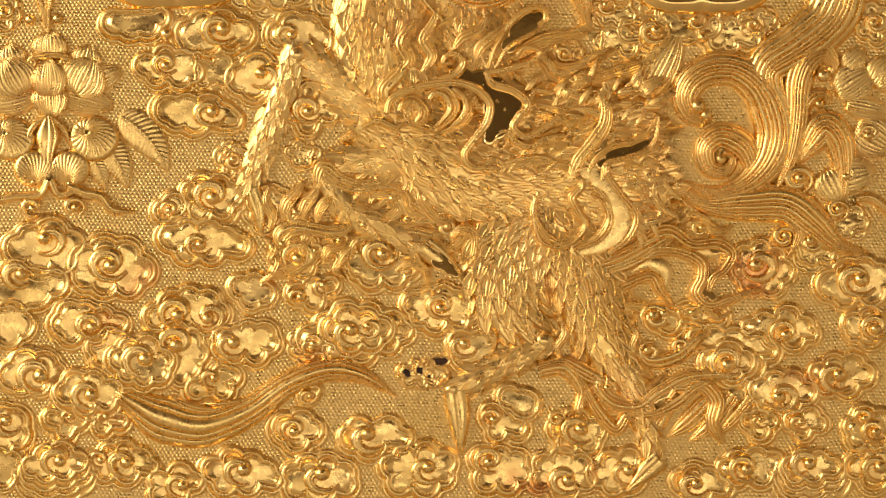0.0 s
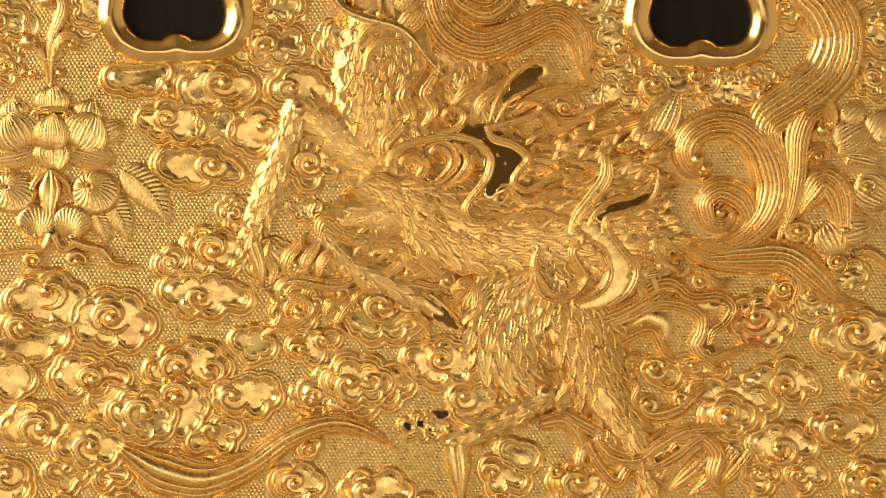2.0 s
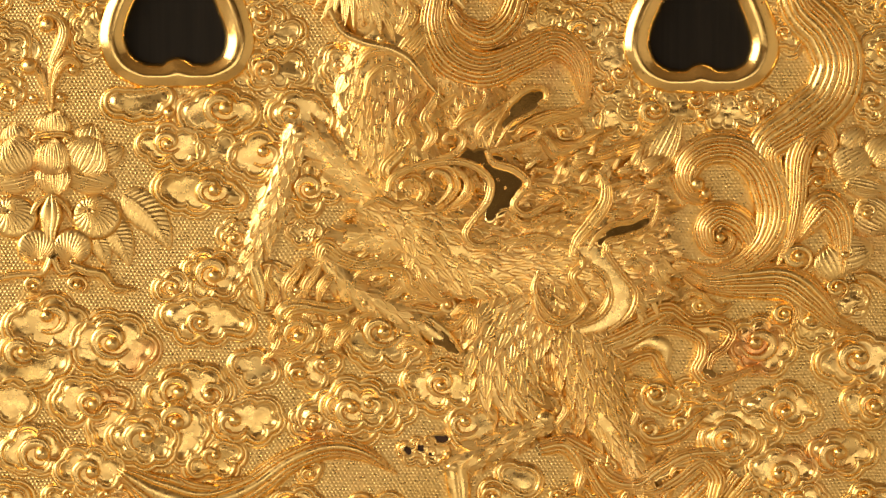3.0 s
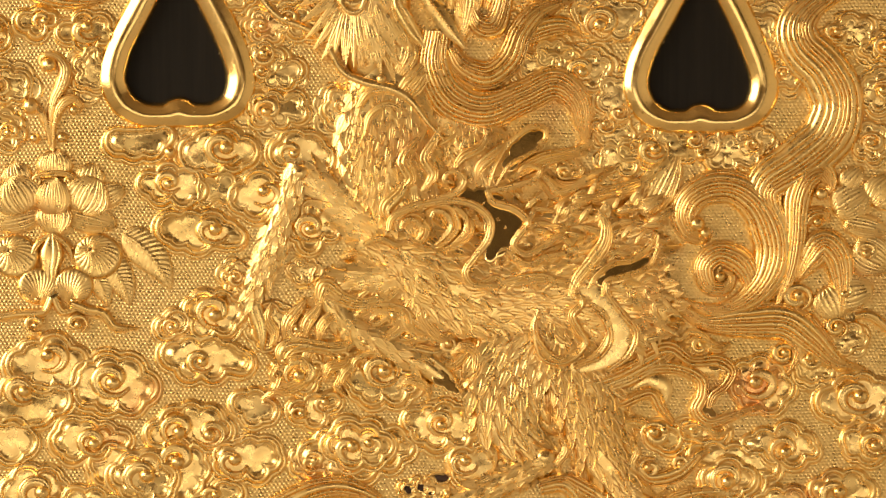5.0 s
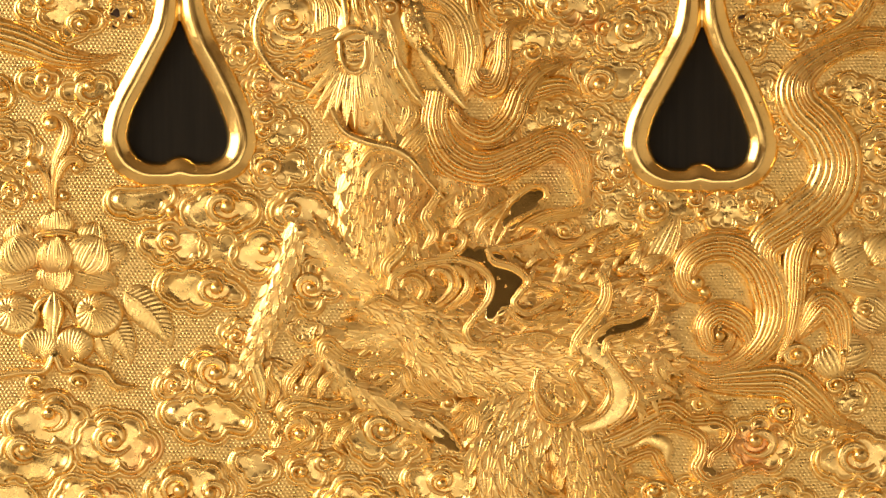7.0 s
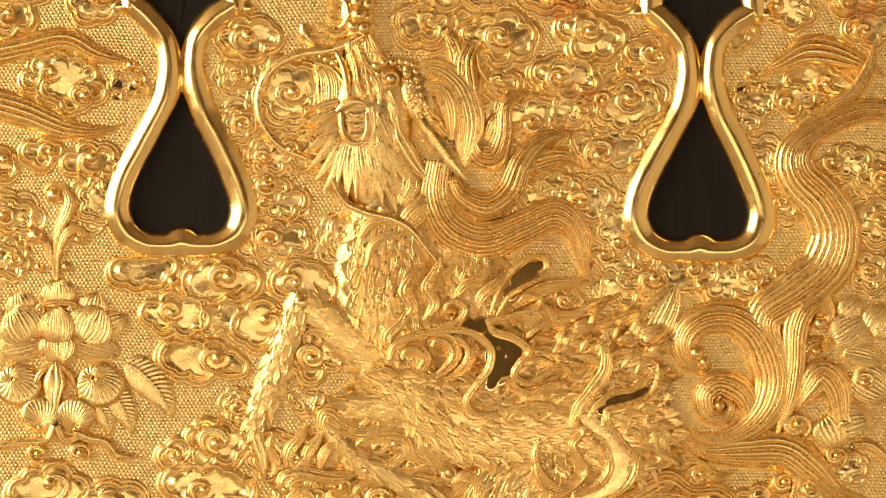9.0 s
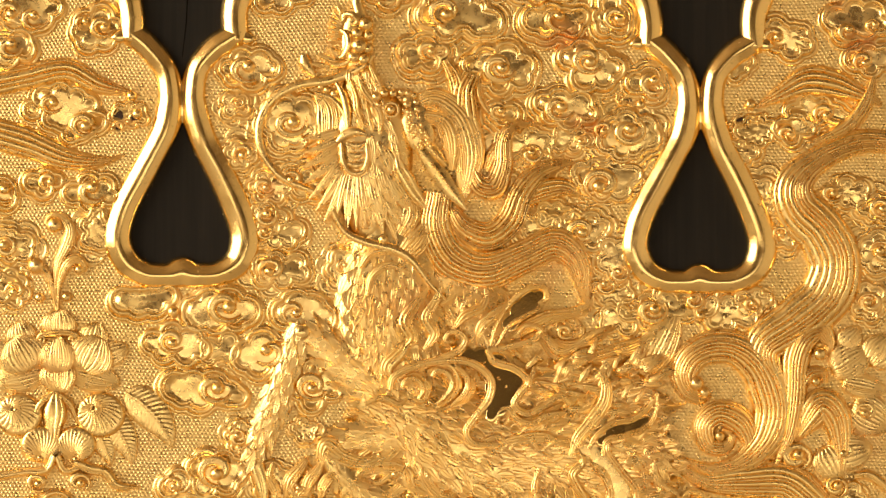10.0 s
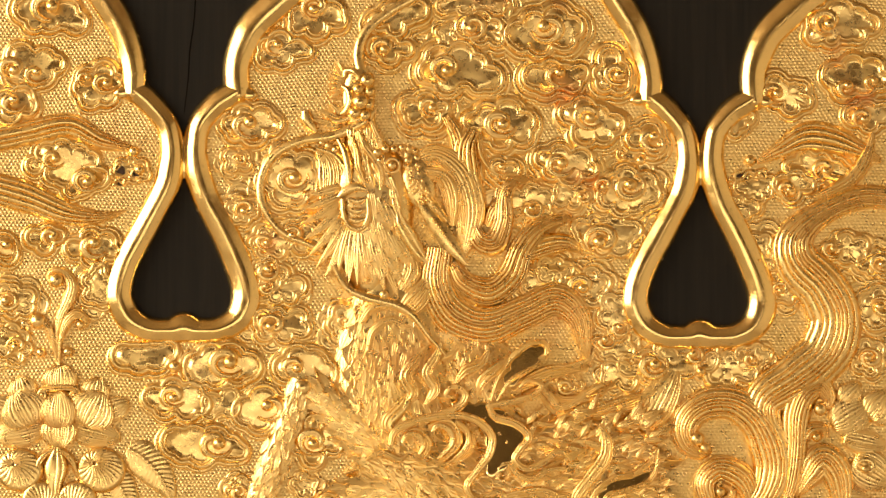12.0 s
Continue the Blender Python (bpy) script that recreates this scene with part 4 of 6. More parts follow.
# ---- flowing bands ----
def flow(name, sheet, rows, rise, ribs, label, category, z=0.0, groove=2.6, style="dome", mat=None, more=(), ends=()):
    base = thing(name, sheet(rows[0][0], rows[0][1]), label, category, "flowing bands on the gold plate")
    if style == "band":
        rows = [(x, y, w * 1.3, *rest) for x, y, w, *rest in rows]
    for rows2, ribs2, k in ((rows, ribs, 1.0), *((a, b, 0.8) for a, b in more)):
        s = Shape()
        p = band(s, sheet, rows2, rise * k, ribs2, z, groove, style)
        if ribs2 < 2:
            part("ribbon_face", s, mat or GOLD, base)
            continue
        for i in range(ribs2):
            s = Shape()
            a, b = 1 + 6 * i, 2 + 6 * (i + 1)
            s.grid(p[:, a - (i == 0):b + (i == ribs2 - 1)])
            part("strand", s, mat or GOLD, base)
    for x, y, r in ends:
        s = Shape()
        knob(s, sheet(x, y), r, z + rise * 0.5, 0.9)
        part("boss", s, BRIGHT, base, "burnished round boss")
    return base


WAVE = "gilt water plume of parallel chased strands tapering to a point"
flow("water_plume", low, [(200, 690, 10), (236, 714, 52), (288, 742, 84), (360, 756, 74), (440, 728, 56), (510, 680, 48), (580, 655, 44), (640, 664, 34), (704, 703, 3)], 26, 5, WAVE, "relief plume", groove=2.4, mat=BRIGHT,
     more=[([(300, 702, 8), (340, 722, 20), (390, 728, 10)], 2), ([(362, 714, 4), (395, 716, 16), (440, 706, 8), (470, 690, 3)], 2)])
flow("water_plume", high, [(-20, 250, 46), (50, 236, 46), (122, 222, 44), (180, 250, 34), (250, 266, 4)], 18, 4, WAVE, "relief plume", groove=3.2, mat=BRIGHT)
flow("water_plume", high, [(-20, 330, 60), (50, 350, 58), (120, 378, 44), (180, 384, 22), (224, 372, 3)], 18, 5, WAVE, "relief plume", groove=3.0, mat=BRIGHT)
flow("water_plume", high, [(1338, 289, 8), (1380, 266, 32), (1425, 243, 54), (1470, 246, 56), (1518, 264, 34), (1560, 285, 10)], 20, 4, WAVE, "relief plume", groove=3.2, mat=BRIGHT)
flow("water_plume", low, [(1196, 700, 20), (1165, 752, 30)], 10, 4, WAVE, "relief plume",
     more=[([(1270, 690, 26), (1225, 740, 40), (1180, 775, 6)], 4), ([(1300, 700, 30), (1260, 750, 36), (1220, 782, 5)], 4), ([(1330, 705, 24), (1296, 745, 24), (1262, 775, 4)], 3)])

TAIL = "deeply grooved gilt tail plume, its strands in a long S curve"
flow("tail_plume", high, [(1590, 352, 44), (1520, 350, 46), (1450, 380, 50), (1408, 420, 72), (1412, 466, 88), (1455, 512, 96), (1478, 566, 98), (1462, 622, 98), (1410, 668, 92), (1356, 706, 78), (1352, 748, 70), (1392, 800, 40), (1410, 850, 8)], 42, 9, TAIL, "tail plume", mat=BRIGHT, groove=2.6,
     more=[([(1545, 235, 10), (1532, 280, 28), (1500, 322, 30), (1440, 352, 18)], 4)])
flow("tail_scroll", low, [(1262, 208, 8), (1242, 212, 28), (1220, 198, 44), (1212, 170, 52), (1228, 140, 58), (1262, 122, 62), (1305, 124, 66), (1342, 150, 72), (1366, 195, 80), (1374, 245, 80), (1356, 292, 66), (1316, 328, 44), (1262, 342, 28), (1205, 320, 8)], 42, 10, "ribbed gilt scroll curling back to a round boss", "scroll", mat=BRIGHT, groove=2.4, ends=[(1236, 188, 13), (1250, 204, 10)])
flow("tail_scroll", low, [(1330, 336, 8), (1334, 300, 34), (1316, 258, 50), (1276, 240, 48), (1248, 264, 42), (1256, 298, 36), (1284, 302, 28), (1296, 282, 20), (1280, 270, 10)], 32, 7, "ribbed gilt spiral scroll beside the tail plume", "scroll", mat=BRIGHT, ends=[(1276, 282, 9)])
flow("tail_scroll", low, [(1370, 348, 5), (1394, 290, 30), (1404, 250, 46), (1410, 204, 48), (1414, 144, 52), (1432, 104, 52), (1460, 92, 42), (1474, 116, 28), (1462, 136, 12)], 36, 7, "ribbed gilt scroll arching to a burnished boss", "scroll", mat=BRIGHT, groove=2.3, ends=[(1458, 134, 12)])
flow("tail_scroll", low, [(1412, 290, 10), (1438, 250, 52), (1462, 224, 62), (1486, 250, 58), (1494, 300, 40), (1492, 345, 20)], 30, 9, "broad ribbed gilt scroll folding downwards", "scroll", mat=BRIGHT, groove=2.6)
flow("tail_scroll", low, [(1420, 200, 20), (1440, 170, 26), (1462, 168, 20), (1466, 186, 14)], 14, 4, "small ribbed gilt curl", "scroll", mat=BRIGHT, ends=[(1450, 184, 9)])
flow("tail_ribbon", low, [(1196, 330, 20), (1250, 362, 36), (1320, 362, 62), (1392, 362, 72), (1440, 396, 66), (1482, 434, 36), (1538, 446, 4)], 24, 9, "finely ribbed gilt ribbon spreading and tapering", "ribbon", groove=2.6, mat=BRIGHT,
     more=[([(1390, 385, 10), (1412, 410, 24), (1404, 440, 14), (1388, 462, 3)], 4)])
flow("tail_ribbon", low, [(1400, 310, 20), (1420, 320, 30), (1432, 330, 20)], 10, 4, "small curled gilt ribbon end", "ribbon", ends=[(1412, 318, 9)])
for x, y, r in ((1482, 372, 20), (1412, 318, 26), (1388, 420, 22), (1432, 428, 20)):
    coil = thing("tail_scroll", low(x, y), "small coiled gilt scroll between the ribbons", "scroll")
    s = Shape()
    spiral(s, low(x, y), r, 4, -1, 2.0, 1.4)
    part("coil", s, BRIGHT, coil)

MANE = "gilt mane lock of parallel grooved strands"
flow("mane_lock", high, [(778, 440, 56), (772, 500, 66), (800, 556, 76), (860, 578, 72), (930, 552, 60), (985, 530, 62), (1024, 562, 48), (1036, 620, 22), (1046, 650, 4)], 40, 10, MANE, "mane lock", mat=BRIGHT, z=8, groove=3.0)
flow("mane_lock", high, [(800, 466, 24), (822, 500, 42), (866, 516, 52), (904, 488, 50), (924, 440, 46), (954, 405, 38), (996, 388, 20), (1020, 386, 4)], 34, 8, MANE, "mane lock", mat=BRIGHT, z=10, groove=3.8)
flow("mane_lock", high, [(836, 392, 14), (850, 424, 40), (876, 428, 46), (891, 392, 38), (893, 350, 30), (905, 325, 24), (935, 317, 14), (968, 322, 4)], 32, 7, MANE, "mane lock", mat=BRIGHT, z=8, groove=3.8)
flow("mane_lock", high, [(900, 470, 20), (950, 440, 40), (1000, 430, 34), (1034, 450, 4)], 14, 5, MANE, "mane lock", mat=BRIGHT, z=4)
flow("mane_lock", high, [(835, 230, 34), (822, 262, 44), (826, 310, 50), (842, 360, 40), (846, 400, 20)], 18, 6, MANE, "mane lock", mat=BRIGHT, z=4, groove=3.8)
flow("mane_lock", high, [(790, 205, 20), (810, 240, 34), (815, 280, 34), (800, 310, 20)], 14, 5, MANE, "mane lock", mat=BRIGHT, z=3)
flow("mane_lock", high, [(848, 235, 14), (850, 270, 18), (868, 300, 16), (890, 312, 4)], 12, 3, MANE, "mane lock", mat=BRIGHT)
flow("mane_lock", high, [(900, 345, 20), (875, 370, 26), (862, 400, 16)], 10, 4, MANE, "mane lock", mat=BRIGHT, z=2)

RIBBON = "smooth gilt scarf with beaded edges, twisting in loops"
flow("scarf", low, [(950, 390, 10), (972, 442, 26), (1030, 476, 34), (1090, 466, 40), (1150, 436, 40), (1196, 410, 24), (1216, 398, 4)], 12, 6, RIBBON, "scarf", z=6)
flow("scarf", low, [(1000, 480, 20), (1060, 480, 24), (1110, 464, 24), (1160, 444, 24), (1205, 446, 24), (1240, 464, 24), (1243, 492, 24), (1232, 520, 24), (1255, 541, 22), (1295, 530, 18), (1335, 514, 12), (1352, 516, 4)], 10, 4, RIBBON, "scarf", z=6, groove=3.0)
flow("scarf", low, [(1110, 448, 8), (1150, 418, 24), (1188, 408, 26), (1225, 432, 20), (1272, 431, 24), (1296, 450, 20), (1284, 476, 18), (1262, 493, 16), (1254, 516, 10)], 9, 3, RIBBON, "scarf", z=8, groove=4.2)
flow("scarf", low, [(1195, 446, 8), (1225, 446, 18), (1262, 448, 22), (1272, 462, 10)], 5, 0, RIBBON, "scarf", z=4, style="low", mat=BRIGHT)
flow("scarf", low, [(1052, 304, 14), (1062, 322, 30), (1080, 348, 36), (1096, 380, 38), (1090, 412, 34), (1062, 436, 22), (1026, 448, 10)], 6, 0, "broad smooth burnished gilt scarf folded over the hip", "scarf", z=46, style="low", mat=BRIGHT)
flow("scarf", low, [(1080, 288, 6), (1076, 310, 11), (1100, 346, 13), (1126, 382, 13), (1114, 420, 13), (1076, 450, 9)], 8, 2, RIBBON, "scarf", z=46)
flow("scarf", low, [(1022, 306, 6), (1030, 330, 12), (1014, 352, 13), (1026, 378, 13), (1036, 400, 13), (1016, 426, 12), (986, 436, 12), (958, 424, 12), (947, 388, 11), (946, 346, 6)], 8, 2, RIBBON, "scarf", z=44)
flow("scarf", low, [(1048, 340, 6), (1070, 358, 13), (1080, 392, 14), (1060, 424, 13), (1016, 442, 8)], 8, 2, RIBBON, "scarf", z=46)
flow("scarf", low, [(1050, 500, 10), (1090, 510, 20), (1130, 494, 20), (1155, 490, 22), (1170, 516, 20), (1192, 544, 8)], 9, 3, RIBBON, "scarf", z=3, groove=3.0)
flow("scarf", low, [(1120, 480, 6), (1150, 466, 24), (1176, 478, 26), (1180, 505, 8)], 5, 0, RIBBON, "scarf", z=3, style="low", mat=BRIGHT)
flow("scarf", low, [(1062, 664, 10), (1060, 688, 20), (1088, 714, 24), (1130, 718, 22), (1168, 692, 24), (1212, 668, 22), (1262, 662, 18), (1312, 666, 4)], 10, 4, RIBBON, "scarf", z=10, groove=3.0)
flow("scarf", low, [(1076, 668, 8), (1078, 690, 14), (1098, 704, 12), (1118, 704, 4)], 8, 2, RIBBON, "scarf", z=8)
flow("scarf", low, [(1120, 736, 8), (1160, 732, 16), (1200, 712, 20), (1236, 684, 18), (1284, 668, 4)], 10, 3, RIBBON, "scarf", z=8, groove=4.2)
flow("scarf", low, [(1184, 704, 8), (1196, 690, 14), (1216, 690, 12), (1206, 700, 6)], 8, 2, RIBBON, "scarf", z=8)
flow("scarf", low, [(1110, 735, 20), (1090, 760, 26), (1060, 730, 24), (1036, 690, 20)], 10, 3, RIBBON, "scarf", z=2)
flow("scarf", low, [(1200, 690, 26), (1240, 680, 30), (1268, 710, 34), (1262, 750, 30), (1280, 785, 8)], 12, 5, RIBBON, "scarf", z=4)
flow("scarf", low, [(955, 655, 30), (1000, 650, 36), (1030, 690, 26), (1024, 730, 18), (1036, 752, 6)], 12, 5, RIBBON, "scarf", z=3)
flow("scarf", low, [(1000, 640, 26), (1050, 668, 30), (1090, 690, 14)], 12, 4, RIBBON, "scarf", z=3)
flow("scarf", low, [(1126, 610, 14), (1150, 640, 26), (1200, 630, 30), (1240, 596, 20), (1262, 590, 5)], 12, 4, RIBBON, "scarf", z=3)

for x, y, r, way in ((694, 348, 18, 1), (724, 388, 16, -1), (642, 396, 17, 1), (604, 424, 16, -1), (560, 442, 15, 1), (752, 352, 15, -1), (668, 318, 13, 1), (500, 430, 15, -1), (790, 404, 15, 1), (1160, 562, 24, 1), (1150, 622, 18, -1), (1228, 556, 16, 1), (1240, 406, 16, -1), (1206, 612, 15, 1), (1076, 690, 17, 1), (985, 742, 15, -1), (1000, 94, 15, 1)):
    curl = thing("flame_curl", low(x, y), "small coiled gilt curl of a flame tongue", "flame", "coiled flame tips")
    s = Shape()
    spiral(s, low(x, y), r, 9, way, 0.6 + x * 0.37, 1.25)
    part("coil", s, GOLD, curl)


# ---- flames ----
def pool(shape, sheet, lobes, z, slope, swell=0.05):
    """A flat burnished face with a rounded outline, leaning upwards by slope."""
    circles = [(*sheet(x, y), r) for x, y, r in lobes]
    c = np.array(circles)
    centre = np.average(c[:, :2], axis=0, weights=c[:, 2])
    th, edge = rounds(circles, centre, 96)
    r = edge(0.0)[:, None] * np.array([1.0, 1.0, 0.97, 0.9, 0.7, 0.5, 0.3, 0.03])[None]
    x, y = np.cos(th)[:, None] * r, np.sin(th)[:, None] * r
    h = z + y * slope / RELIEF + swell * np.sin(x / 9) * np.cos(y / 11) - np.array([3.0, 0.9, 0.15, 0, 0, 0, 0, 0])[None]
    shape.grid(np.stack([centre[0] + x, centre[1] + y, h], -1), around=True)


FLAME = "gilt flame tongue with chased edge lines"


def flame(sheet, rows, rise=16, ribs=3, z=4.0, style="dome", mat=None):
    base = thing("flame", sheet(rows[0][0], rows[0][1]), FLAME, "flame", "flames round the creature")
    rows = [(rows[0][0], rows[0][1], min(7, rows[0][2])), *rows[1:]]
    s = Shape()
    band(s, sheet, rows, rise * 0.62, ribs + 1 if ribs else 0, z, 2.9, style)
    part("tongue", s, mat or GOLD, base)


# the broad burnished flame on the shoulder and its cord edges
shoulder = thing("shoulder_flame", low(880, 190), "flat dark-reflecting burnished gilt flame with corded edges", "flame", "flames round the creature")
s = Shape()
pool(s, low, [(800, 127, 7), (822, 132, 11), (848, 140, 18), (874, 156, 24), (898, 180, 28), (890, 208, 26), (880, 230, 18), (866, 248, 10)], 31, 0.13)
part("tongue", s, POLISHED, shoulder, "dark-reflecting burnished face")
for rows in ([(684, 200, 10), (694, 174, 13), (740, 154, 15), (800, 146, 15), (840, 156, 15), (866, 182, 15), (862, 216, 15), (838, 248, 14), (822, 274, 13), (836, 296, 12), (880, 298, 8)],
             [(770, 142, 8), (804, 132, 13), (820, 112, 13), (808, 96, 12), (790, 98, 10), (784, 112, 8), (800, 112, 6)],
             [(860, 126, 10), (872, 148, 13), (908, 160, 14), (934, 184, 14), (918, 206, 14), (908, 226, 14), (930, 242, 14), (962, 228, 13), (990, 210, 12), (1012, 226, 8)],
             [(866, 128, 10), (900, 122, 13), (940, 110, 12), (956, 92, 10), (930, 84, 8), (915, 98, 6)],
             [(876, 260, 9), (880, 240, 11), (898, 234, 12), (914, 252, 13), (940, 260, 13), (966, 246, 12), (1000, 240, 8)],
             [(706, 196, 8), (714, 182, 10), (734, 182, 11), (744, 200, 10), (736, 216, 6)],
             [(760, 176, 8), (770, 164, 10), (790, 172, 11), (796, 194, 11), (782, 214, 9), (768, 226, 5)],
             [(800, 156, 8), (820, 172, 11), (824, 196, 11), (806, 220, 9), (780, 236, 5)]):
    s = Shape()
    band(s, low, rows, 7, 3, 64, 2.4)
    part("edge_cord", s, GOLD, shoulder)

for i in range(8):
    x, y = 850 + rng.uniform(0, 56), 142 + i * 13 + rng.uniform(-3, 3)
    s = Shape()
    for j in range(4):
        knob(s, low(x + rng.uniform(-4, 4), y + rng.uniform(-4, 4)), 1.15, 50 + (y - 142) * 0.28, 0.8)
    part("punch_dots", s, BRIGHT, shoulder)


flame(low, [(864, 120, 8), (878, 78, 10), (902, 42, 11), (936, 16, 11), (962, 16, 11), (966, 34, 10), (952, 44, 6)], 10, 2, 34)
flame(low, [(876, 122, 6), (900, 84, 9), (930, 66, 9), (956, 52, 5)], 10, 2, 34)
flame(low, [(1040, 112, 6), (1080, 132, 22), (1130, 120, 26), (1172, 88, 20), (1196, 56, 5)], 12, 5, 4)
flame(low, [(946, 88, 8), (972, 112, 16), (988, 130, 18), (1016, 122, 18), (1046, 100, 14), (1084, 84, 4)], 13, 4, 8)
flame(low, [(1000, 96, 6), (982, 86, 9), (990, 74, 10), (1006, 84, 9), (1004, 100, 5)], 9, 2, 6)
flame(low, [(890, 116, 18), (930, 88, 26), (975, 68, 26), (1042, 60, 5)], 14, 4, 12)
flame(low, [(970, 92, 10), (990, 116, 16), (1020, 118, 22), (1060, 106, 14), (1090, 84, 3)], 12, 3, 4)
flame(low, [(955, 110, 8), (985, 140, 16), (1050, 140, 24), (1110, 122, 26), (1180, 96, 6)], 12, 4, 4)
flame(low, [(1018, 70, 20), (1030, 96, 14), (1000, 100, 10)], 10, 3, 4)
flame(low, [(1060, 162, 5), (1073, 190, 20), (1070, 222, 26), (1046, 256, 26), (1022, 286, 22), (1008, 318, 8)], 14, 4, 44)

flame(low, [(1066, 318, 8), (1074, 290, 11), (1110, 280, 12), (1146, 266, 11), (1162, 240, 9), (1166, 206, 4)], 10, 2, 46)
flame(low, [(1040, 306, 8), (1056, 280, 11), (1086, 258, 12), (1120, 252, 11), (1148, 232, 9), (1164, 204, 4)], 10, 2, 46)
flame(low, [(700, 130, 14), (724, 108, 24), (712, 76, 26), (730, 46, 20), (752, 20, 5)], 12, 3, 50)
flame(low, [(746, 128, 12), (764, 100, 22), (750, 70, 22), (766, 40, 16), (776, 14, 4)], 12, 3, 50)
flame(low, [(690, 190, 16), (680, 160, 26), (706, 130, 24), (716, 106, 10)], 10, 2, 50)
flame(low, [(800, 90, 12), (820, 66, 20), (850, 50, 18), (862, 20, 4)], 12, 2, 46)
flame(low, [(840, 110, 10), (850, 84, 22), (876, 60, 20), (900, 40, 4)], 12, 3, 36)
flame(low, [(880, 296, 12), (912, 290, 22), (960, 284, 20), (1005, 300, 6)], 10, 3, 46)
flame(low, [(1018, 306, 10), (1030, 328, 15), (1012, 350, 16), (1022, 376, 16), (1036, 398, 15), (1022, 416, 13), (996, 424, 6)], 11, 2, 44)
flame(low, [(1040, 326, 8), (1068, 348, 14), (1078, 384, 14), (1058, 418, 14), (1018, 440, 8)], 11, 2, 44)
flame(low, [(952, 340, 8), (944, 378, 14), (962, 412, 14), (990, 430, 14), (1014, 412, 6)], 11, 2, 44)
flame(low, [(826, 284, 8), (850, 294, 13), (876, 284, 13), (892, 296, 12), (884, 308, 6)], 11, 2, 44)
flame(low, [(898, 308, 6), (914, 290, 13), (936, 288, 13), (952, 308, 6)], 11, 2, 44)
flame(low, [(962, 306, 6), (984, 290, 12), (1008, 292, 11), (1020, 304, 5)], 11, 2, 44)
flame(low, [(880, 262, 7), (874, 248, 10), (886, 238, 10), (898, 250, 9), (890, 262, 5)], 11, 2, 44)
flame(low, [(560, 336, 26), (572, 300, 34), (600, 318, 26), (640, 330, 24), (672, 316, 14), (690, 290, 4)], 16, 4, 12)
flame(low, [(650, 374, 12), (664, 346, 22), (700, 350, 26), (740, 372, 26), (760, 390, 10)], 14, 4, 6)
flame(low, [(684, 388, 12), (720, 396, 22), (756, 376, 20), (768, 352, 4)], 14, 3, 6)
flame(low, [(600, 360, 10), (640, 350, 20), (680, 330, 20), (716, 326, 14), (730, 344, 4)], 12, 3, 6)
flame(low, [(500, 400, 16), (560, 408, 26), (610, 404, 22), (650, 384, 5)], 13, 4, 6)
flame(low, [(496, 410, 20), (520, 388, 28), (540, 360, 26), (538, 330, 8)], 13, 4, 4)
flame(low, [(500, 470, 26), (540, 420, 30), (520, 400, 14)], 12, 4, 4)
flame(low, [(1080, 560, 10), (1120, 540, 26), (1160, 560, 20), (1190, 590, 5)], 10, 3, 2)
flame(low, [(600, 430, 10), (640, 418, 22), (690, 424, 24), (740, 450, 8)], 12, 4, 2)
flame(high, [(900, 410, 10), (920, 380, 24), (960, 366, 20), (1000, 390, 4)], 10, 3, 2)

flame(low, [(600, 250, 8), (630, 238, 18), (660, 250, 20), (690, 240, 5)], 11, 3, 5)
flame(low, [(700, 420, 10), (730, 410, 22), (770, 416, 20), (800, 396, 5)], 11, 3, 5)
flame(low, [(770, 420, 8), (796, 440, 20), (822, 420, 18), (840, 396, 5)], 11, 3, 5)
flame(low, [(610, 480, 8), (600, 450, 22), (622, 424, 20), (650, 414, 5)], 11, 3, 5)
flame(low, [(700, 480, 8), (726, 466, 20), (752, 478, 18), (760, 500, 4)], 11, 3, 5)
flame(low, [(470, 440, 8), (490, 460, 20), (480, 486, 18), (460, 500, 5)], 11, 3, 5)
flame(low, [(520, 340, 8), (505, 366, 20), (512, 392, 18), (530, 402, 5)], 11, 3, 5)
flame(low, [(1120, 420, 8), (1150, 396, 18), (1172, 372, 16), (1188, 352, 4)], 11, 3, 5)
flame(low, [(1140, 440, 8), (1170, 412, 16), (1196, 388, 4)], 11, 3, 5)
flame(low, [(1210, 400, 8), (1240, 396, 24), (1270, 410, 22), (1296, 400, 5)], 11, 3, 5)
flame(low, [(1100, 700, 8), (1140, 690, 14), (1180, 660, 5)], 11, 3, 5)
flame(low, [(990, 560, 8), (1000, 590, 18), (984, 616, 16), (996, 640, 4)], 11, 3, 5)
flame(low, [(850, 290, 8), (880, 272, 20), (850, 262, 16), (838, 280, 5)], 11, 3, 5)
flame(low, [(770, 300, 8), (752, 324, 22), (766, 350, 22), (790, 346, 5)], 11, 3, 5)
flame(low, [(620, 330, 8), (640, 312, 18), (660, 300, 14), (700, 304, 4)], 11, 3, 5)
flame(low, [(820, 470, 10), (826, 440, 22), (840, 416, 20), (838, 396, 6)], 11, 3, 5)
flame(low, [(494, 440, 8), (516, 412, 20), (556, 408, 22), (594, 420, 12), (606, 436, 4)], 13, 2, 9)
flame(low, [(612, 370, 6), (645, 337, 14), (694, 330, 15), (710, 352, 13), (682, 370, 5)], 13, 2, 9)
flame(low, [(644, 380, 6), (678, 394, 14), (710, 374, 14), (748, 384, 13), (770, 404, 5)], 13, 2, 9)
flame(low, [(620, 460, 6), (626, 432, 14), (654, 418, 12), (676, 424, 5)], 13, 2, 9)
flame(low, [(520, 358, 5), (509, 380, 12), (526, 400, 10), (520, 418, 4)], 13, 2, 9)
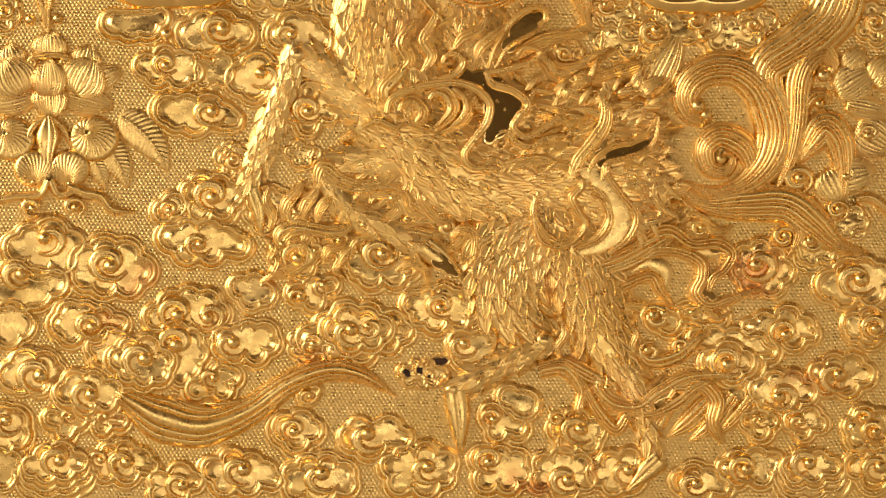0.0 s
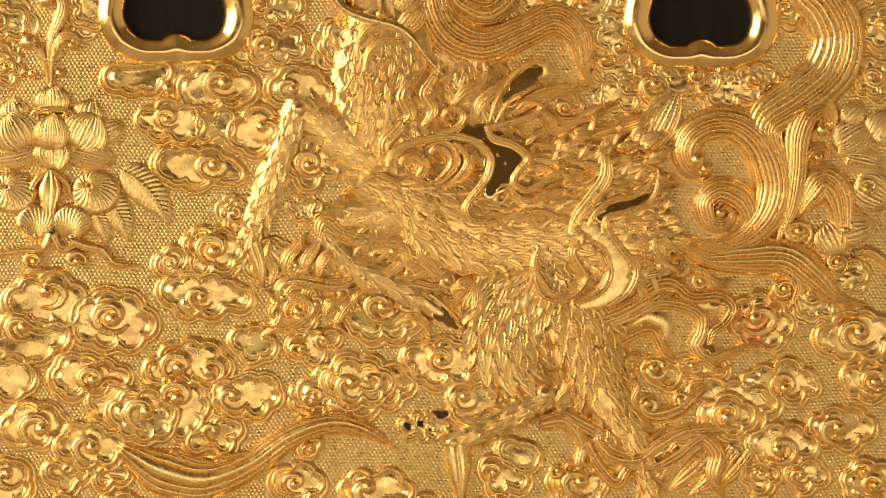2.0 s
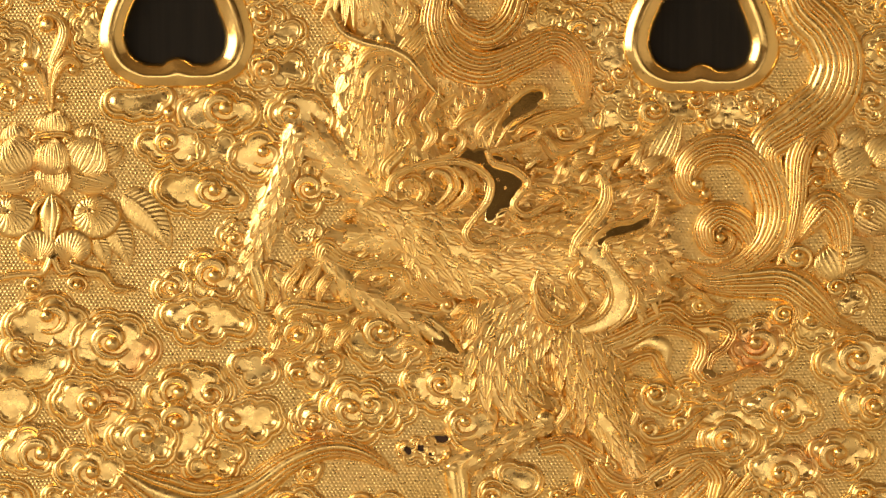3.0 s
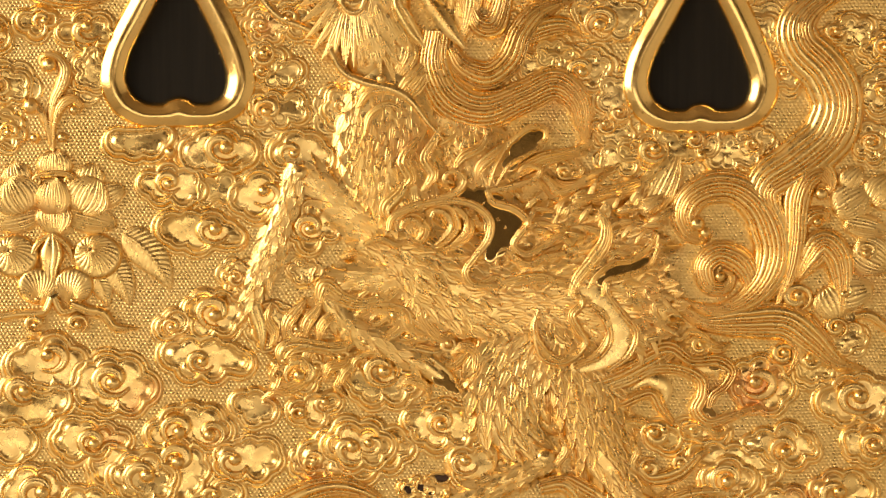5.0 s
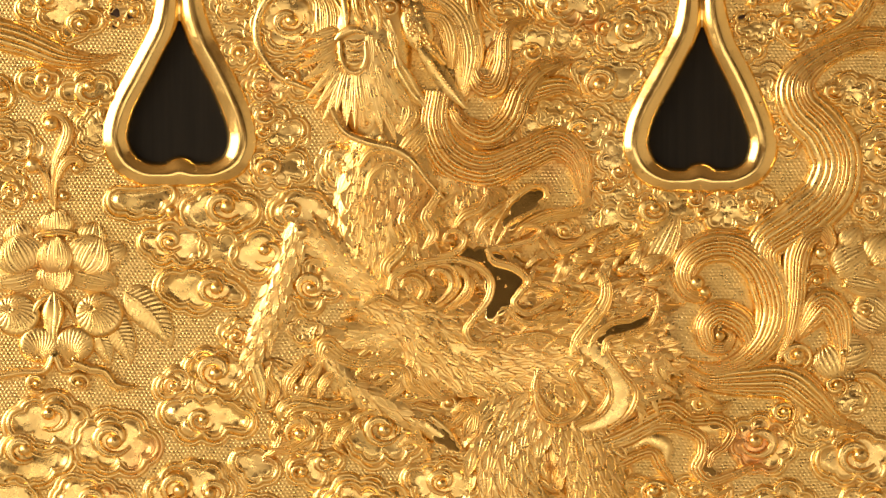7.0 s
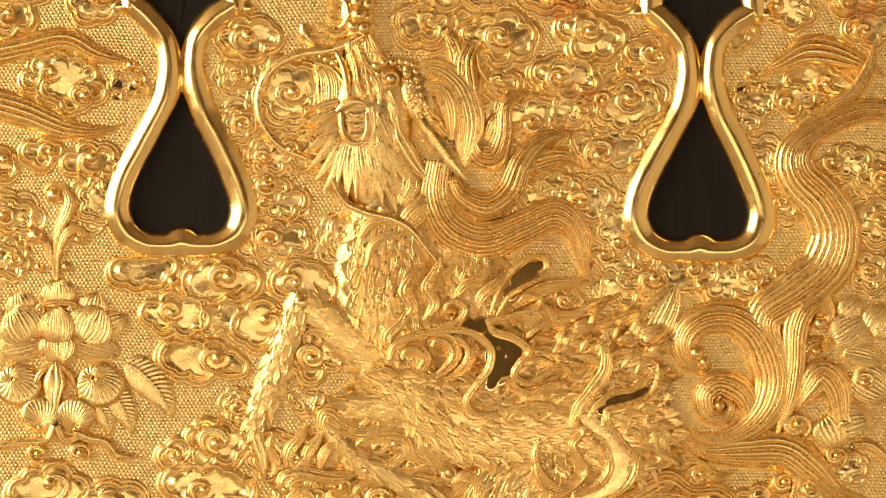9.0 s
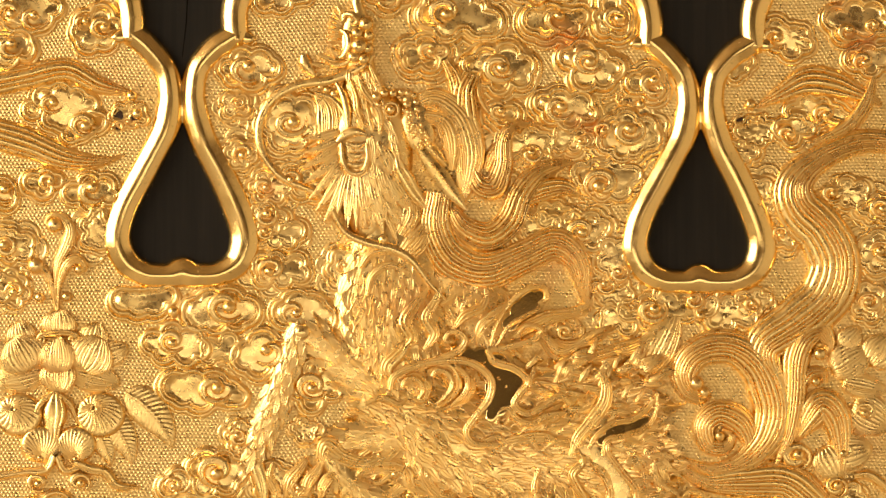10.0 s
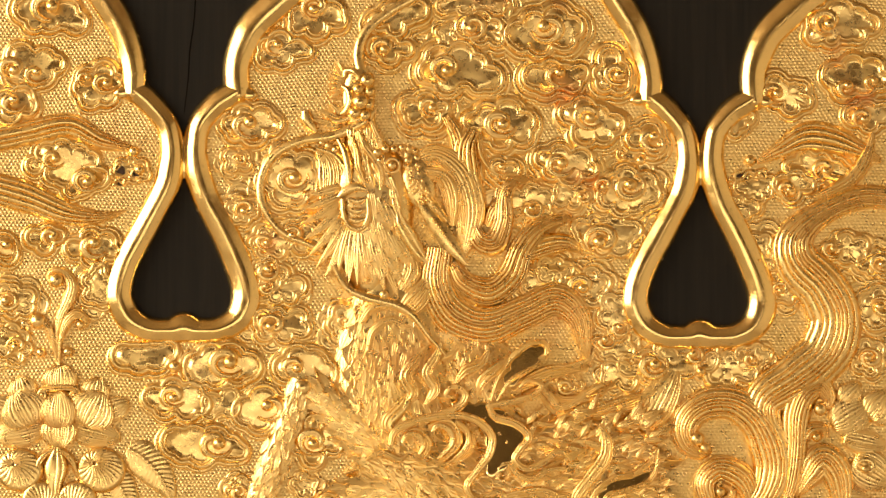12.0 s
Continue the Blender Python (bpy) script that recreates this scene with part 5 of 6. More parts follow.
flame(low, [(640, 356, 5), (664, 366, 12), (690, 352, 12), (716, 362, 5)], 13, 2, 9)
flame(low, [(540, 384, 5), (548, 404, 11), (536, 424, 10), (548, 440, 4)], 13, 2, 9)
flame(low, [(470, 420, 5), (486, 438, 12), (478, 460, 12), (494, 476, 5)], 13, 2, 9)
flame(low, [(700, 300, 5), (724, 318, 12), (716, 340, 12), (736, 356, 5)], 13, 2, 9)
flame(low, [(580, 440, 5), (600, 456, 12), (592, 478, 10), (610, 494, 4)], 13, 2, 9)
flame(low, [(720, 440, 5), (746, 428, 12), (770, 440, 11), (792, 430, 4)], 13, 2, 9)
flame(low, [(1130, 380, 5), (1156, 384, 12), (1176, 366, 12), (1200, 372, 5)], 13, 2, 9)
flame(low, [(1204, 392, 5), (1226, 380, 12), (1250, 390, 12), (1258, 412, 5)], 13, 2, 9)
flame(low, [(1110, 570, 5), (1126, 592, 14), (1118, 616, 12), (1136, 636, 5)], 13, 2, 9)
flame(low, [(1196, 540, 5), (1216, 556, 14), (1244, 548, 14), (1270, 562, 12), (1296, 552, 4)], 13, 2, 9)
flame(low, [(960, 84, 5), (980, 64, 13), (1010, 58, 14), (1044, 44, 12), (1052, 24, 4)], 13, 2, 9)
flame(low, [(900, 104, 5), (924, 92, 12), (948, 76, 12), (976, 74, 5)], 13, 2, 9)
flame(low, [(770, 60, 5), (784, 82, 12), (776, 104, 12), (788, 124, 5)], 13, 2, 9)
for lobes, z, slope in (([(1064, 292, 9), (1082, 276, 12), (1104, 268, 12), (1126, 264, 11), (1144, 254, 8)], 27, 0.12), ([(900, 82, 14), (918, 58, 18), (938, 38, 18), (956, 28, 10)], 19, 0.07),
                        ([(1150, 425, 9), (1172, 416, 14), (1192, 408, 13)], 12, 0.10), ([(1245, 433, 9), (1266, 438, 13), (1284, 441, 10)], 12, 0.10), ([(1244, 520, 10), (1252, 500, 9), (1262, 528, 7)], 11, 0.10),
                        ([(762, 448, 10), (778, 462, 15), (796, 478, 10), (808, 488, 5)], 17, 0.12), ([(1140, 712, 7), (1158, 706, 9), (1178, 698, 8)], 13, 0.09)):
    face = thing("burnished_face", low(*lobes[1][:2]), "smooth dark-reflecting burnished gilt face of a flame fold", "flame", "flames round the creature")
    s = Shape()
    pool(s, low, lobes, z, slope)
    part("face", s, POLISHED, face)

# folded ribbons between the fore legs
flame(low, [(496, 446, 14), (494, 416, 26), (516, 402, 28), (556, 406, 28), (596, 412, 24), (632, 398, 8)], 18, 4, 8)
flame(low, [(470, 484, 8), (506, 482, 24), (538, 462, 26), (536, 434, 24), (514, 430, 18), (508, 448, 8)], 18, 4, 8)
flame(low, [(556, 336, 14), (566, 304, 22), (590, 318, 26), (632, 330, 26), (676, 322, 24), (708, 300, 20), (744, 306, 6)], 18, 4, 8)
flame(low, [(640, 352, 10), (676, 340, 24), (712, 346, 26), (722, 372, 24), (748, 390, 22), (778, 378, 6)], 18, 4, 8)
flame(low, [(646, 384, 8), (680, 390, 22), (706, 372, 24), (690, 358, 14)], 18, 4, 8)
flame(low, [(500, 396, 12), (506, 364, 26), (526, 338, 20), (540, 318, 6)], 18, 4, 8)
flame(low, [(534, 396, 12), (540, 366, 24), (556, 344, 20), (566, 326, 6)], 18, 4, 8)
flame(low, [(560, 400, 10), (566, 372, 22), (584, 352, 20), (610, 350, 6)], 18, 4, 8)
flame(low, [(600, 392, 10), (612, 372, 20), (640, 366, 20), (664, 372, 6)], 18, 4, 8)
flame(low, [(570, 470, 10), (580, 444, 22), (606, 436, 22), (624, 418, 8)], 18, 4, 8)
flame(low, [(592, 486, 8), (604, 458, 20), (620, 440, 16), (636, 428, 5)], 18, 4, 8)
flame(low, [(760, 330, 8), (744, 348, 22), (756, 372, 24), (780, 392, 22), (808, 384, 6)], 18, 4, 8)
flame(low, [(796, 420, 8), (820, 406, 22), (842, 420, 22), (840, 450, 18), (826, 474, 6)], 18, 4, 8)
flame(low, [(476, 330, 8), (470, 356, 20), (482, 384, 20), (474, 410, 6)], 18, 4, 8)
# a ribbed drop-shaped leaf by the tail
leaf = thing("drop_leaf", low(1165, 160), "ribbed drop-shaped gilt leaf", "leaf")
s = Shape()
bulb(s, low(1172, 114), 62, 0.58, 62, 11, 7, 3, 2.0)
part("leaf_blade", s, GOLD, leaf)

# ---- lotus flowers ----
def lotus(sheet, x, y, k=1.0):
    """An open lotus on its stem: (x, y) is the middle of the flower."""
    base = thing("lotus_flower", sheet(x, y), "gilt lotus flower with finely ribbed petals on a leafy stem", "lotus flower", "lotus flowers on the gold plate")

    def one(name, dx, dy, bx, by, r, ribs, rise, z, squash=1.0, groove=1.0):
        s = Shape()
        up = math.degrees(math.atan2(by - dy, dx - bx))
        bulb(s, sheet(x + dx * k, y + dy * k), r * k, squash, up, ribs, rise, z, 1.0)
        part(name, s, GOLD, base)

    one("petal", -66, -10, -60, 14, 24, 11, 7, 2, 1.15)
    one("petal", 66, -8, 60, 16, 24, 11, 7, 2, 1.15)
    one("petal", 104, 24, 84, 34, 27, 10, 7, 2, 0.85)
    one("petal", -104, 24, -84, 34, 27, 10, 7, 2, 0.85)
    one("petal", 2, -30, 2, -4, 26, 17, 11, 4, 1.25)
    one("petal", 68, 68, 30, 58, 48, 15, 8, 2, 0.60)
    one("petal", -68, 68, -30, 58, 48, 15, 8, 2, 0.60)
    one("petal", 62, 26, 46, 58, 36, 17, 14, 6, 1.22)
    one("petal", -62, 26, -46, 58, 36, 17, 14, 6, 1.22)
    one("cup", 2, 70, 2, 48, 30, 19, 10, 5, 1.15)
    one("petal", 0, 28, 0, 60, 34, 19, 18, 13, 0.95)
    s = Shape()
    band(s, sheet, [(x - 40 * k, y + 2 * k, 6), (x - 26 * k, y - 8 * k, 14), (x + 4 * k, y - 12 * k, 16), (x + 30 * k, y - 9 * k, 14), (x + 42 * k, y + 2 * k, 6)], 7, 2, 6)
    part("cup_rim", s, GOLD, base)
    for dx in (-30, 0, 28):
        s = Shape()
        a = np.linspace(0, 6.28, 12)
        band(s, sheet, [(x + (dx + 7 * math.cos(q)) * k, y + (1 + 6 * math.sin(q)) * k, 4) for q in a], 2.5, 0, 14)
        knob(s, sheet(x + dx * k, y + k), 3, 15, 0.6)
        part("seed", s, GOLD, base)
    return base


flower = lotus(low, 86, 110)
s = Shape()
band(s, low, [(84, 205, 16), (84, 240, 46), (82, 275, 30), (84, 310, 10)], 14, 3, 4)
part("stem", s, GOLD, flower)
for rows in ([(88, 206, 10), (112, 228, 14), (126, 262, 5)], [(80, 206, 10), (56, 228, 14), (44, 262, 5)]):
    s = Shape()
    band(s, low, rows, 10, 2, 4)
    part("stem_leaf", s, GOLD, flower)
foliage = thing("lotus_leaves", low(160, 260), "curling ribbed gilt leaves below the lotus", "leaves")
for x, y, ln, wd, an, bend in ((212, 206, 132, 66, -28, -44), (172, 246, 104, 58, -38, -44), (150, 262, 84, 46, -50, -30)):
    s = Shape()
    petal(s, low, x, y, ln, wd, an, 9, 5, 1, 0.62, 1.3, bend, 15)
    part("veined_leaf", s, GOLD, foliage)
for x, y, bx, by, r, ribs in ((20, 246, 4, 234, 42, 13), (166, 246, 150, 232, 44, 14), (60, 298, 58, 326, 36, 15), (124, 298, 122, 328, 36, 15)):
    s = Shape()
    shell(s, low(x, y), low(bx, by), r, ribs * 2 - 6, 15, 4, 1.4, 0.92, 0.10 if 40 < bx < 100 else -0.10)
    part("shell_leaf", s, GOLD, foliage, "round ribbed shell leaf")
for x, y, r, way in ((160, 234, 14, 1), (12, 236, 13, -1), (122, 323, 12, 1), (57, 321, 12, -1), (56, 366, 18, 1), (130, 366, 18, -1)):
    s = Shape()
    spiral(s, low(x, y), r, 8, way, 1.0)
    part("leaf_curl", s, BRIGHT, foliage)
for rows in ([(120, 330, 18), (150, 342, 22), (178, 348, 20), (200, 372, 18), (242, 374, 3)], [(84, 320, 16), (70, 345, 16), (30, 348, 16), (-20, 356, 16)], [(90, 320, 16), (104, 345, 16), (130, 340, 12)]):
    s = Shape()
    band(s, low, rows, 14, 2, 4)
    part("tendril", s, GOLD, foliage)

vine = thing("vine_sprig", high(105, 600), "gilt vine sprig with striped curling leaves and beads", "vine")
for rows, ribs in (([(103, 650, 8), (100, 600, 11), (106, 562, 18), (120, 532, 24), (127, 506, 24), (118, 486, 18), (102, 478, 14), (88, 482, 10), (84, 494, 6)], 5), ([(104, 650, 7), (107, 600, 12), (118, 570, 20), (136, 556, 22), (152, 568, 14), (148, 580, 7)], 5), ([(100, 640, 6), (94, 606, 10), (87, 582, 14), (76, 570, 12)], 3)):
    s = Shape()
    band(s, high, rows, 14, ribs, 3)
    part("stalk", s, GOLD, vine)
for x, y, r in ((99, 496, 14), (66, 568, 15), (142, 575, 9), (72, 624, 9), (120, 623, 9)):
    s = Shape()
    knob(s, high(x, y), r, 6, 0.9)
    part("bead", s, BRIGHT, vine)

bloom = thing("lotus_flower", low(1530, 150), "gilt lotus flower with finely ribbed petals beside the tail plume", "lotus flower", "lotus flowers on the gold plate")
for x, y, bx, by, r, ribs, squash in ((1512, 106, 1498, 122, 28, 15, 0.8), (1566, 128, 1546, 156, 34, 17, 1.0), (1536, 192, 1498, 184, 42, 19, 0.55), (1512, 146, 1486, 164, 40, 21, 0.95), (1548, 246, 1538, 240, 42, 17, 0.9), (1512, 308, 1502, 310, 38, 17, 0.9), (1475, 330, 1462, 300, 34, 15, 1.0)):
    s = Shape()
    bulb(s, low(x, y), r * 1.0, squash, math.degrees(math.atan2(by - y, x - bx)), ribs // 2 + 4, 12, 3, 1.0)
    part("petal", s, GOLD, bloom)
for x, y, r in ((1540, 238, 20), (1500, 310, 18)):
    s = Shape()
    spiral(s, low(x, y), r, 10, 1, 2.0)
    part("leaf_curl", s, BRIGHT, bloom)
s = Shape()
band(s, low, [(1515, 352, 14), (1545, 352, 20), (1580, 380, 16)], 12, 2, 3)
part("tendril", s, GOLD, bloom)
small = thing("bud", low(1360, 60), "small gilt bud beside the opening frame", "bud")
s = Shape()
petal(s, high, 1440, 560, 62, 26, 104, 3, 10, 3)
part("bud_leaf", s, GOLD, small)
for x, y, r in ((294, 60, 11), (1244, 66, 9)):
    b = thing("bead", low(x, y), "single round burnished gold bead", "bead", "loose beads")
    s = Shape()
    knob(s, low(x, y), r, 4, 1.0)
    part("boss", s, BRIGHT, b)

# ---- the scaled creature ----
creature = thing("scaled_creature", low(820, 300), "scaled mythical hoofed creature in high gilt relief, head turned back", "relief creature")


def member(name, label=""):
    """Starts a part of the creature; call the returned pair's second to close it."""
    s = Shape()
    return s, lambda mat=GOLD, parent=creature: part(name, s, mat, parent, label)


def hoof(rows, leg):
    s = Shape()
    band(s, low, rows, 14, 2, 5, 2.0)
    part("hoof", s, BRIGHT, leg, "smooth faceted gilt hoof")


def joint(x, y, r, z, leg, squash=0.9):
    s = Shape()
    knob(s, low(x, y), r * 0.74, z, 0.55, squash)
    part("knee", s, BRIGHT, leg)


scaled_limb("hip", creature, low, [(950, 320, 150), (1000, 390, 170), (1034, 470, 130)], 28, 24, long=1.3, stray=0.2)
leg = scaled_limb("leg", creature, low, [(1030, 455, 130), (1046, 520, 128), (1074, 600, 100), (1116, 680, 68), (1144, 745, 46), (1152, 812, 36)], 24, 22, long=1.9, stray=0.16)
hoof([(1166, 814, 42), (1142, 836, 36), (1110, 868, 6)], leg)
leg = scaled_limb("leg", creature, low, [(790, 290, 130), (700, 280, 100), (625, 284, 66), (576, 300, 46)], 24, 18, 1, long=1.8, stray=0.24)
joint(574, 302, 21, 8, leg, 1.3)
scaled_limb("shin", creature, low, [(574, 312, 40), (610, 362, 58), (680, 404, 56), (762, 444, 36)], 22, 18, 2, long=1.8, stray=0.22)
hoof([(752, 436, 46), (780, 458, 42), (818, 488, 5)], leg)
scaled_limb("back", creature, low, [(900, 235, 90), (960, 215, 130), (1040, 215, 150), (1110, 235, 140), (1176, 262, 60)], 18, 17, 2, long=2.1, relief=4.0, stray=0.4)
scaled_limb("mane", creature, low, [(770, -70, 80), (810, -20, 120), (830, 40, 130), (860, 100, 110), (880, 150, 60)], 34, 14, 2, long=2.5, relief=2.6)
scaled_limb("trunk", creature, low, [(650, 190, 130), (730, 235, 170), (800, 285, 200), (880, 310, 196), (960, 310, 186), (1050, 310, 230), (1130, 310, 190), (1190, 285, 60)], 40, 27, long=1.25, stray=0.24)
leg = scaled_limb("leg", creature, low, [(960, 350, 100), (916, 405, 150), (893, 470, 144), (902, 540, 122), (946, 606, 56)], 20, 33, 2, long=1.45, relief=4.2, stray=0.05)
scaled_limb("shin", creature, low, [(972, 604, 54), (900, 640, 50), (806, 690, 44)], 24, 18, 2, long=1.8, stray=0.22)
joint(964, 604, 25, 10, leg)
joint(802, 690, 21, 10, leg)
hoof([(806, 694, 46), (812, 740, 40), (815, 804, 8)], leg)
scaled_limb("neck", creature, low, [(694, -100, 110), (690, -60, 150), (690, 0, 186), (694, 70, 196), (712, 140, 176), (744, 205, 110)], 50, 20, long=2.0, relief=2.4, stray=0.2)
leg = scaled_limb("leg", creature, low, [(700, 215, 120), (625, 165, 92), (540, 98, 54)], 28, 19, 2, long=1.7)
scaled_limb("shin", creature, low, [(524, 84, 44), (494, 185, 48), (458, 276, 44), (438, 332, 32)], 26, 18, 1, long=1.8)
joint(526, 96, 22, 12, leg)
hoof([(446, 334, 32), (458, 372, 30), (462, 414, 8)], leg)

scaled_limb("throat", creature, low, [(652, -84, 26), (622, -20, 34), (612, 50, 38), (624, 115, 36), (656, 172, 20)], 26, 33, 2, long=1.15, relief=2.0, stray=0.04)
for rows in ([(628, -20, 8), (650, -48, 16), (690, -52, 18), (730, -30, 10)], [(642, 30, 6), (652, -6, 14), (684, -26, 16), (720, -10, 8)]):
    s, close = member("shoulder_guard")
    band(s, low, rows, 8, 3, 42)
    close()

for i in range(120):
    u, v = rng.uniform(0, 1), rng.uniform(-1, 1)
    s, close = member("spine")
    petal(s, low, 925 + u * 236, 224 - 22 * math.sin(u * 3) + v * 66, rng.uniform(32, 48), rng.uniform(9, 15), rng.uniform(-20, 70), 3, 7, 30 - 10 * abs(v) + rng.uniform(-4, 10), 0.7, 2.2)
    close()
for i in range(22):
    u = rng.uniform(0, 1)
    s, close = member("spine")
    petal(s, low, 765 + u * 110, 66 - u * 20 + rng.uniform(-40, 50), rng.uniform(28, 42), rng.uniform(8, 11), rng.uniform(10, 120), 2, 4, 40 - 14 * u, 0.7, 1.8)
    close()
for i in range(70):
    s, close = member("spine")
    petal(s, low, 1112 + rng.uniform(-20, 60), 290 + rng.uniform(0, 112), rng.uniform(30, 46), rng.uniform(10, 15), rng.uniform(-90, 50), 3, 6, 38 + rng.uniform(-6, 8), 0.7, 2.0)
    close()
for rows in ([(705, 190, 16), (730, 176, 20), (752, 196, 18), (742, 218, 14), (722, 208, 9)], [(752, 168, 14), (790, 160, 20), (806, 190, 20), (790, 216, 16), (770, 232, 6)], [(800, 160, 10), (830, 186, 14), (826, 212, 12), (800, 228, 5)],
             [(640, 226, 8), (670, 214, 14), (700, 226, 12), (716, 216, 5)]):
    s, close = member("whorl")
    band(s, low, rows, 8, 3, 40)
    close()

# head
head, close = member("head")
band(head, high, [(634, 128, 50), (634, 165, 60), (638, 205, 52), (642, 250, 70), (656, 310, 136), (658, 380, 150), (656, 440, 130), (652, 500, 70), (650, 524, 20)], 50, 0, 6)
head = close()


def crown(x, y):
    """How much further the head stands out at a place than at its edge."""
    mid = np.interp(y, [128, 205, 310, 440, 524], [634, 648, 660, 656, 650])
    half = np.interp(y, [110, 128, 205, 310, 380, 440, 524], [4, 27, 38, 72, 78, 66, 12])
    return 20 * max(0.0, 1 - ((x - mid) / half) ** 2) ** 0.75


def on_head(name, build, label="", mat=GOLD):
    s = Shape()
    build(s)
    part(name, s, mat, head, label)


def ridge(name, rows, rise, z, ribs=0, mat=GOLD, label="", groove=2.0):
    rows = [(x, y, w, z + crown(x, y)) for x, y, w in rows]
    on_head(name, lambda s: band(s, high, rows, rise, ribs, z, groove), label, mat)


def lock(name, x, y, length, width, angle, z, bend=0.0, ribs=3):
    on_head(name, lambda s: petal(s, high, x, y, length, width, angle, ribs, 5, z + 0.8 * crown(x, y), 0.6, 1.8, bend))


# snout, nostrils and the bosses on it
ridge("snout", [(634, 122, 30), (634, 145, 46), (632, 180, 50), (636, 214, 36)], 16, 16, 0, BRIGHT)
ridge("nostril", [(610, 136, 6), (612, 126, 10), (626, 126, 11), (634, 138, 9), (624, 144, 5)], 8, 36, 0, BRIGHT)
ridge("nostril", [(604, 152, 6), (616, 160, 13), (620, 178, 14), (612, 196, 12), (602, 202, 5)], 12, 40, 0, BRIGHT)
ridge("nostril", [(624, 206, 6), (610, 212, 12), (594, 214, 10), (580, 206, 5)], 10, 26, 0, BRIGHT)
for x, y, r, z in ((650, 142, 14, 26), (634, 158, 10, 36), (638, 180, 15, 34), (654, 162, 11, 26), (652, 184, 11, 28), (628, 200, 12, 32), (646, 204, 11, 28)):
    on_head("nose_boss", lambda s: knob(s, high(x, y), r, z + crown(x, y) + 6, 0.8), "", BRIGHT)
for i in range(7):
    lock("nose_tuft", 612 - i * 0.8, 138 + i * 4, 34 - i, 9, 112 + i * 15, 14, 8, 2)
# the blunt horn stub and leaf beside the snout
ridge("stub", [(540, 196, 14), (543, 210, 22), (552, 224, 18), (560, 234, 8)], 14, 10, 0, BRIGHT)
for x, y, ln, an in ((592, 222, 44, 158), (600, 212, 44, 148), (604, 224, 34, 172), (606, 204, 36, 128)):
    lock("nose_tuft", x, y, ln, 13, an, 16, 20, 3)
for x, y, r in ((570, 253, 6), (581, 258, 7), (594, 265, 8)):
    on_head("cheek_bead", lambda s: knob(s, high(x, y), r, 20, 0.8), "", BRIGHT)
# forehead ridges and the scaled bridge of the nose
ridge("brow_ridge", [(598, 246, 7), (610, 268, 12), (617, 298, 13), (618, 328, 6)], 8, 34, 0, BRIGHT)
ridge("brow_ridge", [(560, 262, 6), (592, 274, 12), (612, 300, 10), (614, 330, 5)], 7, 26, 0)
ridge("brow_ridge", [(636, 232, 6), (646, 258, 13), (662, 280, 14), (674, 304, 13), (674, 336, 6)], 8, 38, 2)
ridge("brow_ridge", [(620, 240, 6), (630, 268, 11), (634, 296, 12), (644, 322, 6)], 7, 38, 2)
ridge("brow_ridge", [(656, 214, 6), (668, 240, 13), (676, 262, 10)], 7, 32, 2)
for i, y in enumerate((224, 244, 264, 284, 304)):
    for j, x in enumerate((622, 636, 650, 664)):
        lock("face_lock", x + 4 * i, y + 4 * (j % 2), 32, 16, -96 + 5 * i + 3 * j, 34, 14 - 8 * (j % 2), 3)
# eye, brow beads, ear
on_head("eye", lambda s: (knob(s, high(694, 293), 8, 62, 0.8), band(s, high, [(694 + 13 * math.cos(a), 293 + 12 * math.sin(a), 6) for a in np.linspace(0, 6.28, 12)], 4, 0, 58)), "round bulging eye", BRIGHT)
for x, y, r, z in ((668, 270, 9, 40), (682, 264, 8, 40), (697, 264, 8, 38), (712, 262, 8, 36), (724, 264, 8, 32), (734, 268, 7, 28), (722, 284, 8, 38), (724, 297, 7, 38), (672, 284, 6, 42), (738, 280, 7, 30)):
    on_head("brow_boss", lambda s: knob(s, high(x, y), r, z + crown(x, y), 0.9), "", BRIGHT)
ridge("ear", [(722, 270, 16), (734, 300, 48), (744, 334, 54), (750, 358, 40), (754, 376, 14)], 16, 32, 0, BRIGHT)
for i in range(46):
    u, v = rng.uniform(0, 1), rng.uniform(-1, 1)
    on_head("ear_bead", lambda s: knob(s, high(730 + u * 22 + v * 15, 292 + u * 72), rng.uniform(2.4, 4.4), 50, 0.8), "", BRIGHT)
# mouth
ridge("upper_lip", [(598, 350, 7), (612, 338, 16), (632, 331, 17), (652, 337, 6)], 11, 44, 0, BRIGHT)
ridge("lower_lip", [(606, 352, 6), (609, 382, 9), (622, 403, 10), (642, 403, 10), (652, 380, 8), (650, 352, 4)], 8, 42, 0, BRIGHT)
for y in (356, 374, 391):
    ridge("tooth", [(617, y - 4, 6), (632, y, 14), (646, y - 4, 6)], 8, 42, 0, BRIGHT)
# cheek fan: fine lines between the brow and the whisker
ridge("cheek_fan", [(566, 262, 20), (586, 288, 52), (590, 322, 56), (578, 356, 30), (562, 384, 6)], 8, 16, 10, groove=1.6)
# pointed locks round the jaw
for i, (x, y, ln, an) in enumerate(((604, 330, 60, 202), (602, 344, 66, 210), (600, 358, 76, 218), (602, 372, 84, 227), (606, 386, 90, 236), (610, 398, 92, 244), (616, 406, 96, 252))):
    lock("beard_lock", x, y, ln, 19, an, 24 + i, -16, 4)
for i in range(9):
    lock("beard_lock", 618 + i * 5, 406 - abs(i - 4), 104 - 5 * abs(i - 3) + rng.uniform(-6, 6), 15, -104 + i * 4.5, 32, rng.uniform(-8, 8), 3)
for i in range(11):
    lock("cheek_lock", 656 + (i % 4) * 13, 336 + i * 11, 64 + rng.uniform(-8, 10), 18, -78 + (i % 4) * 7, 36, rng.uniform(-14, 14), 4)
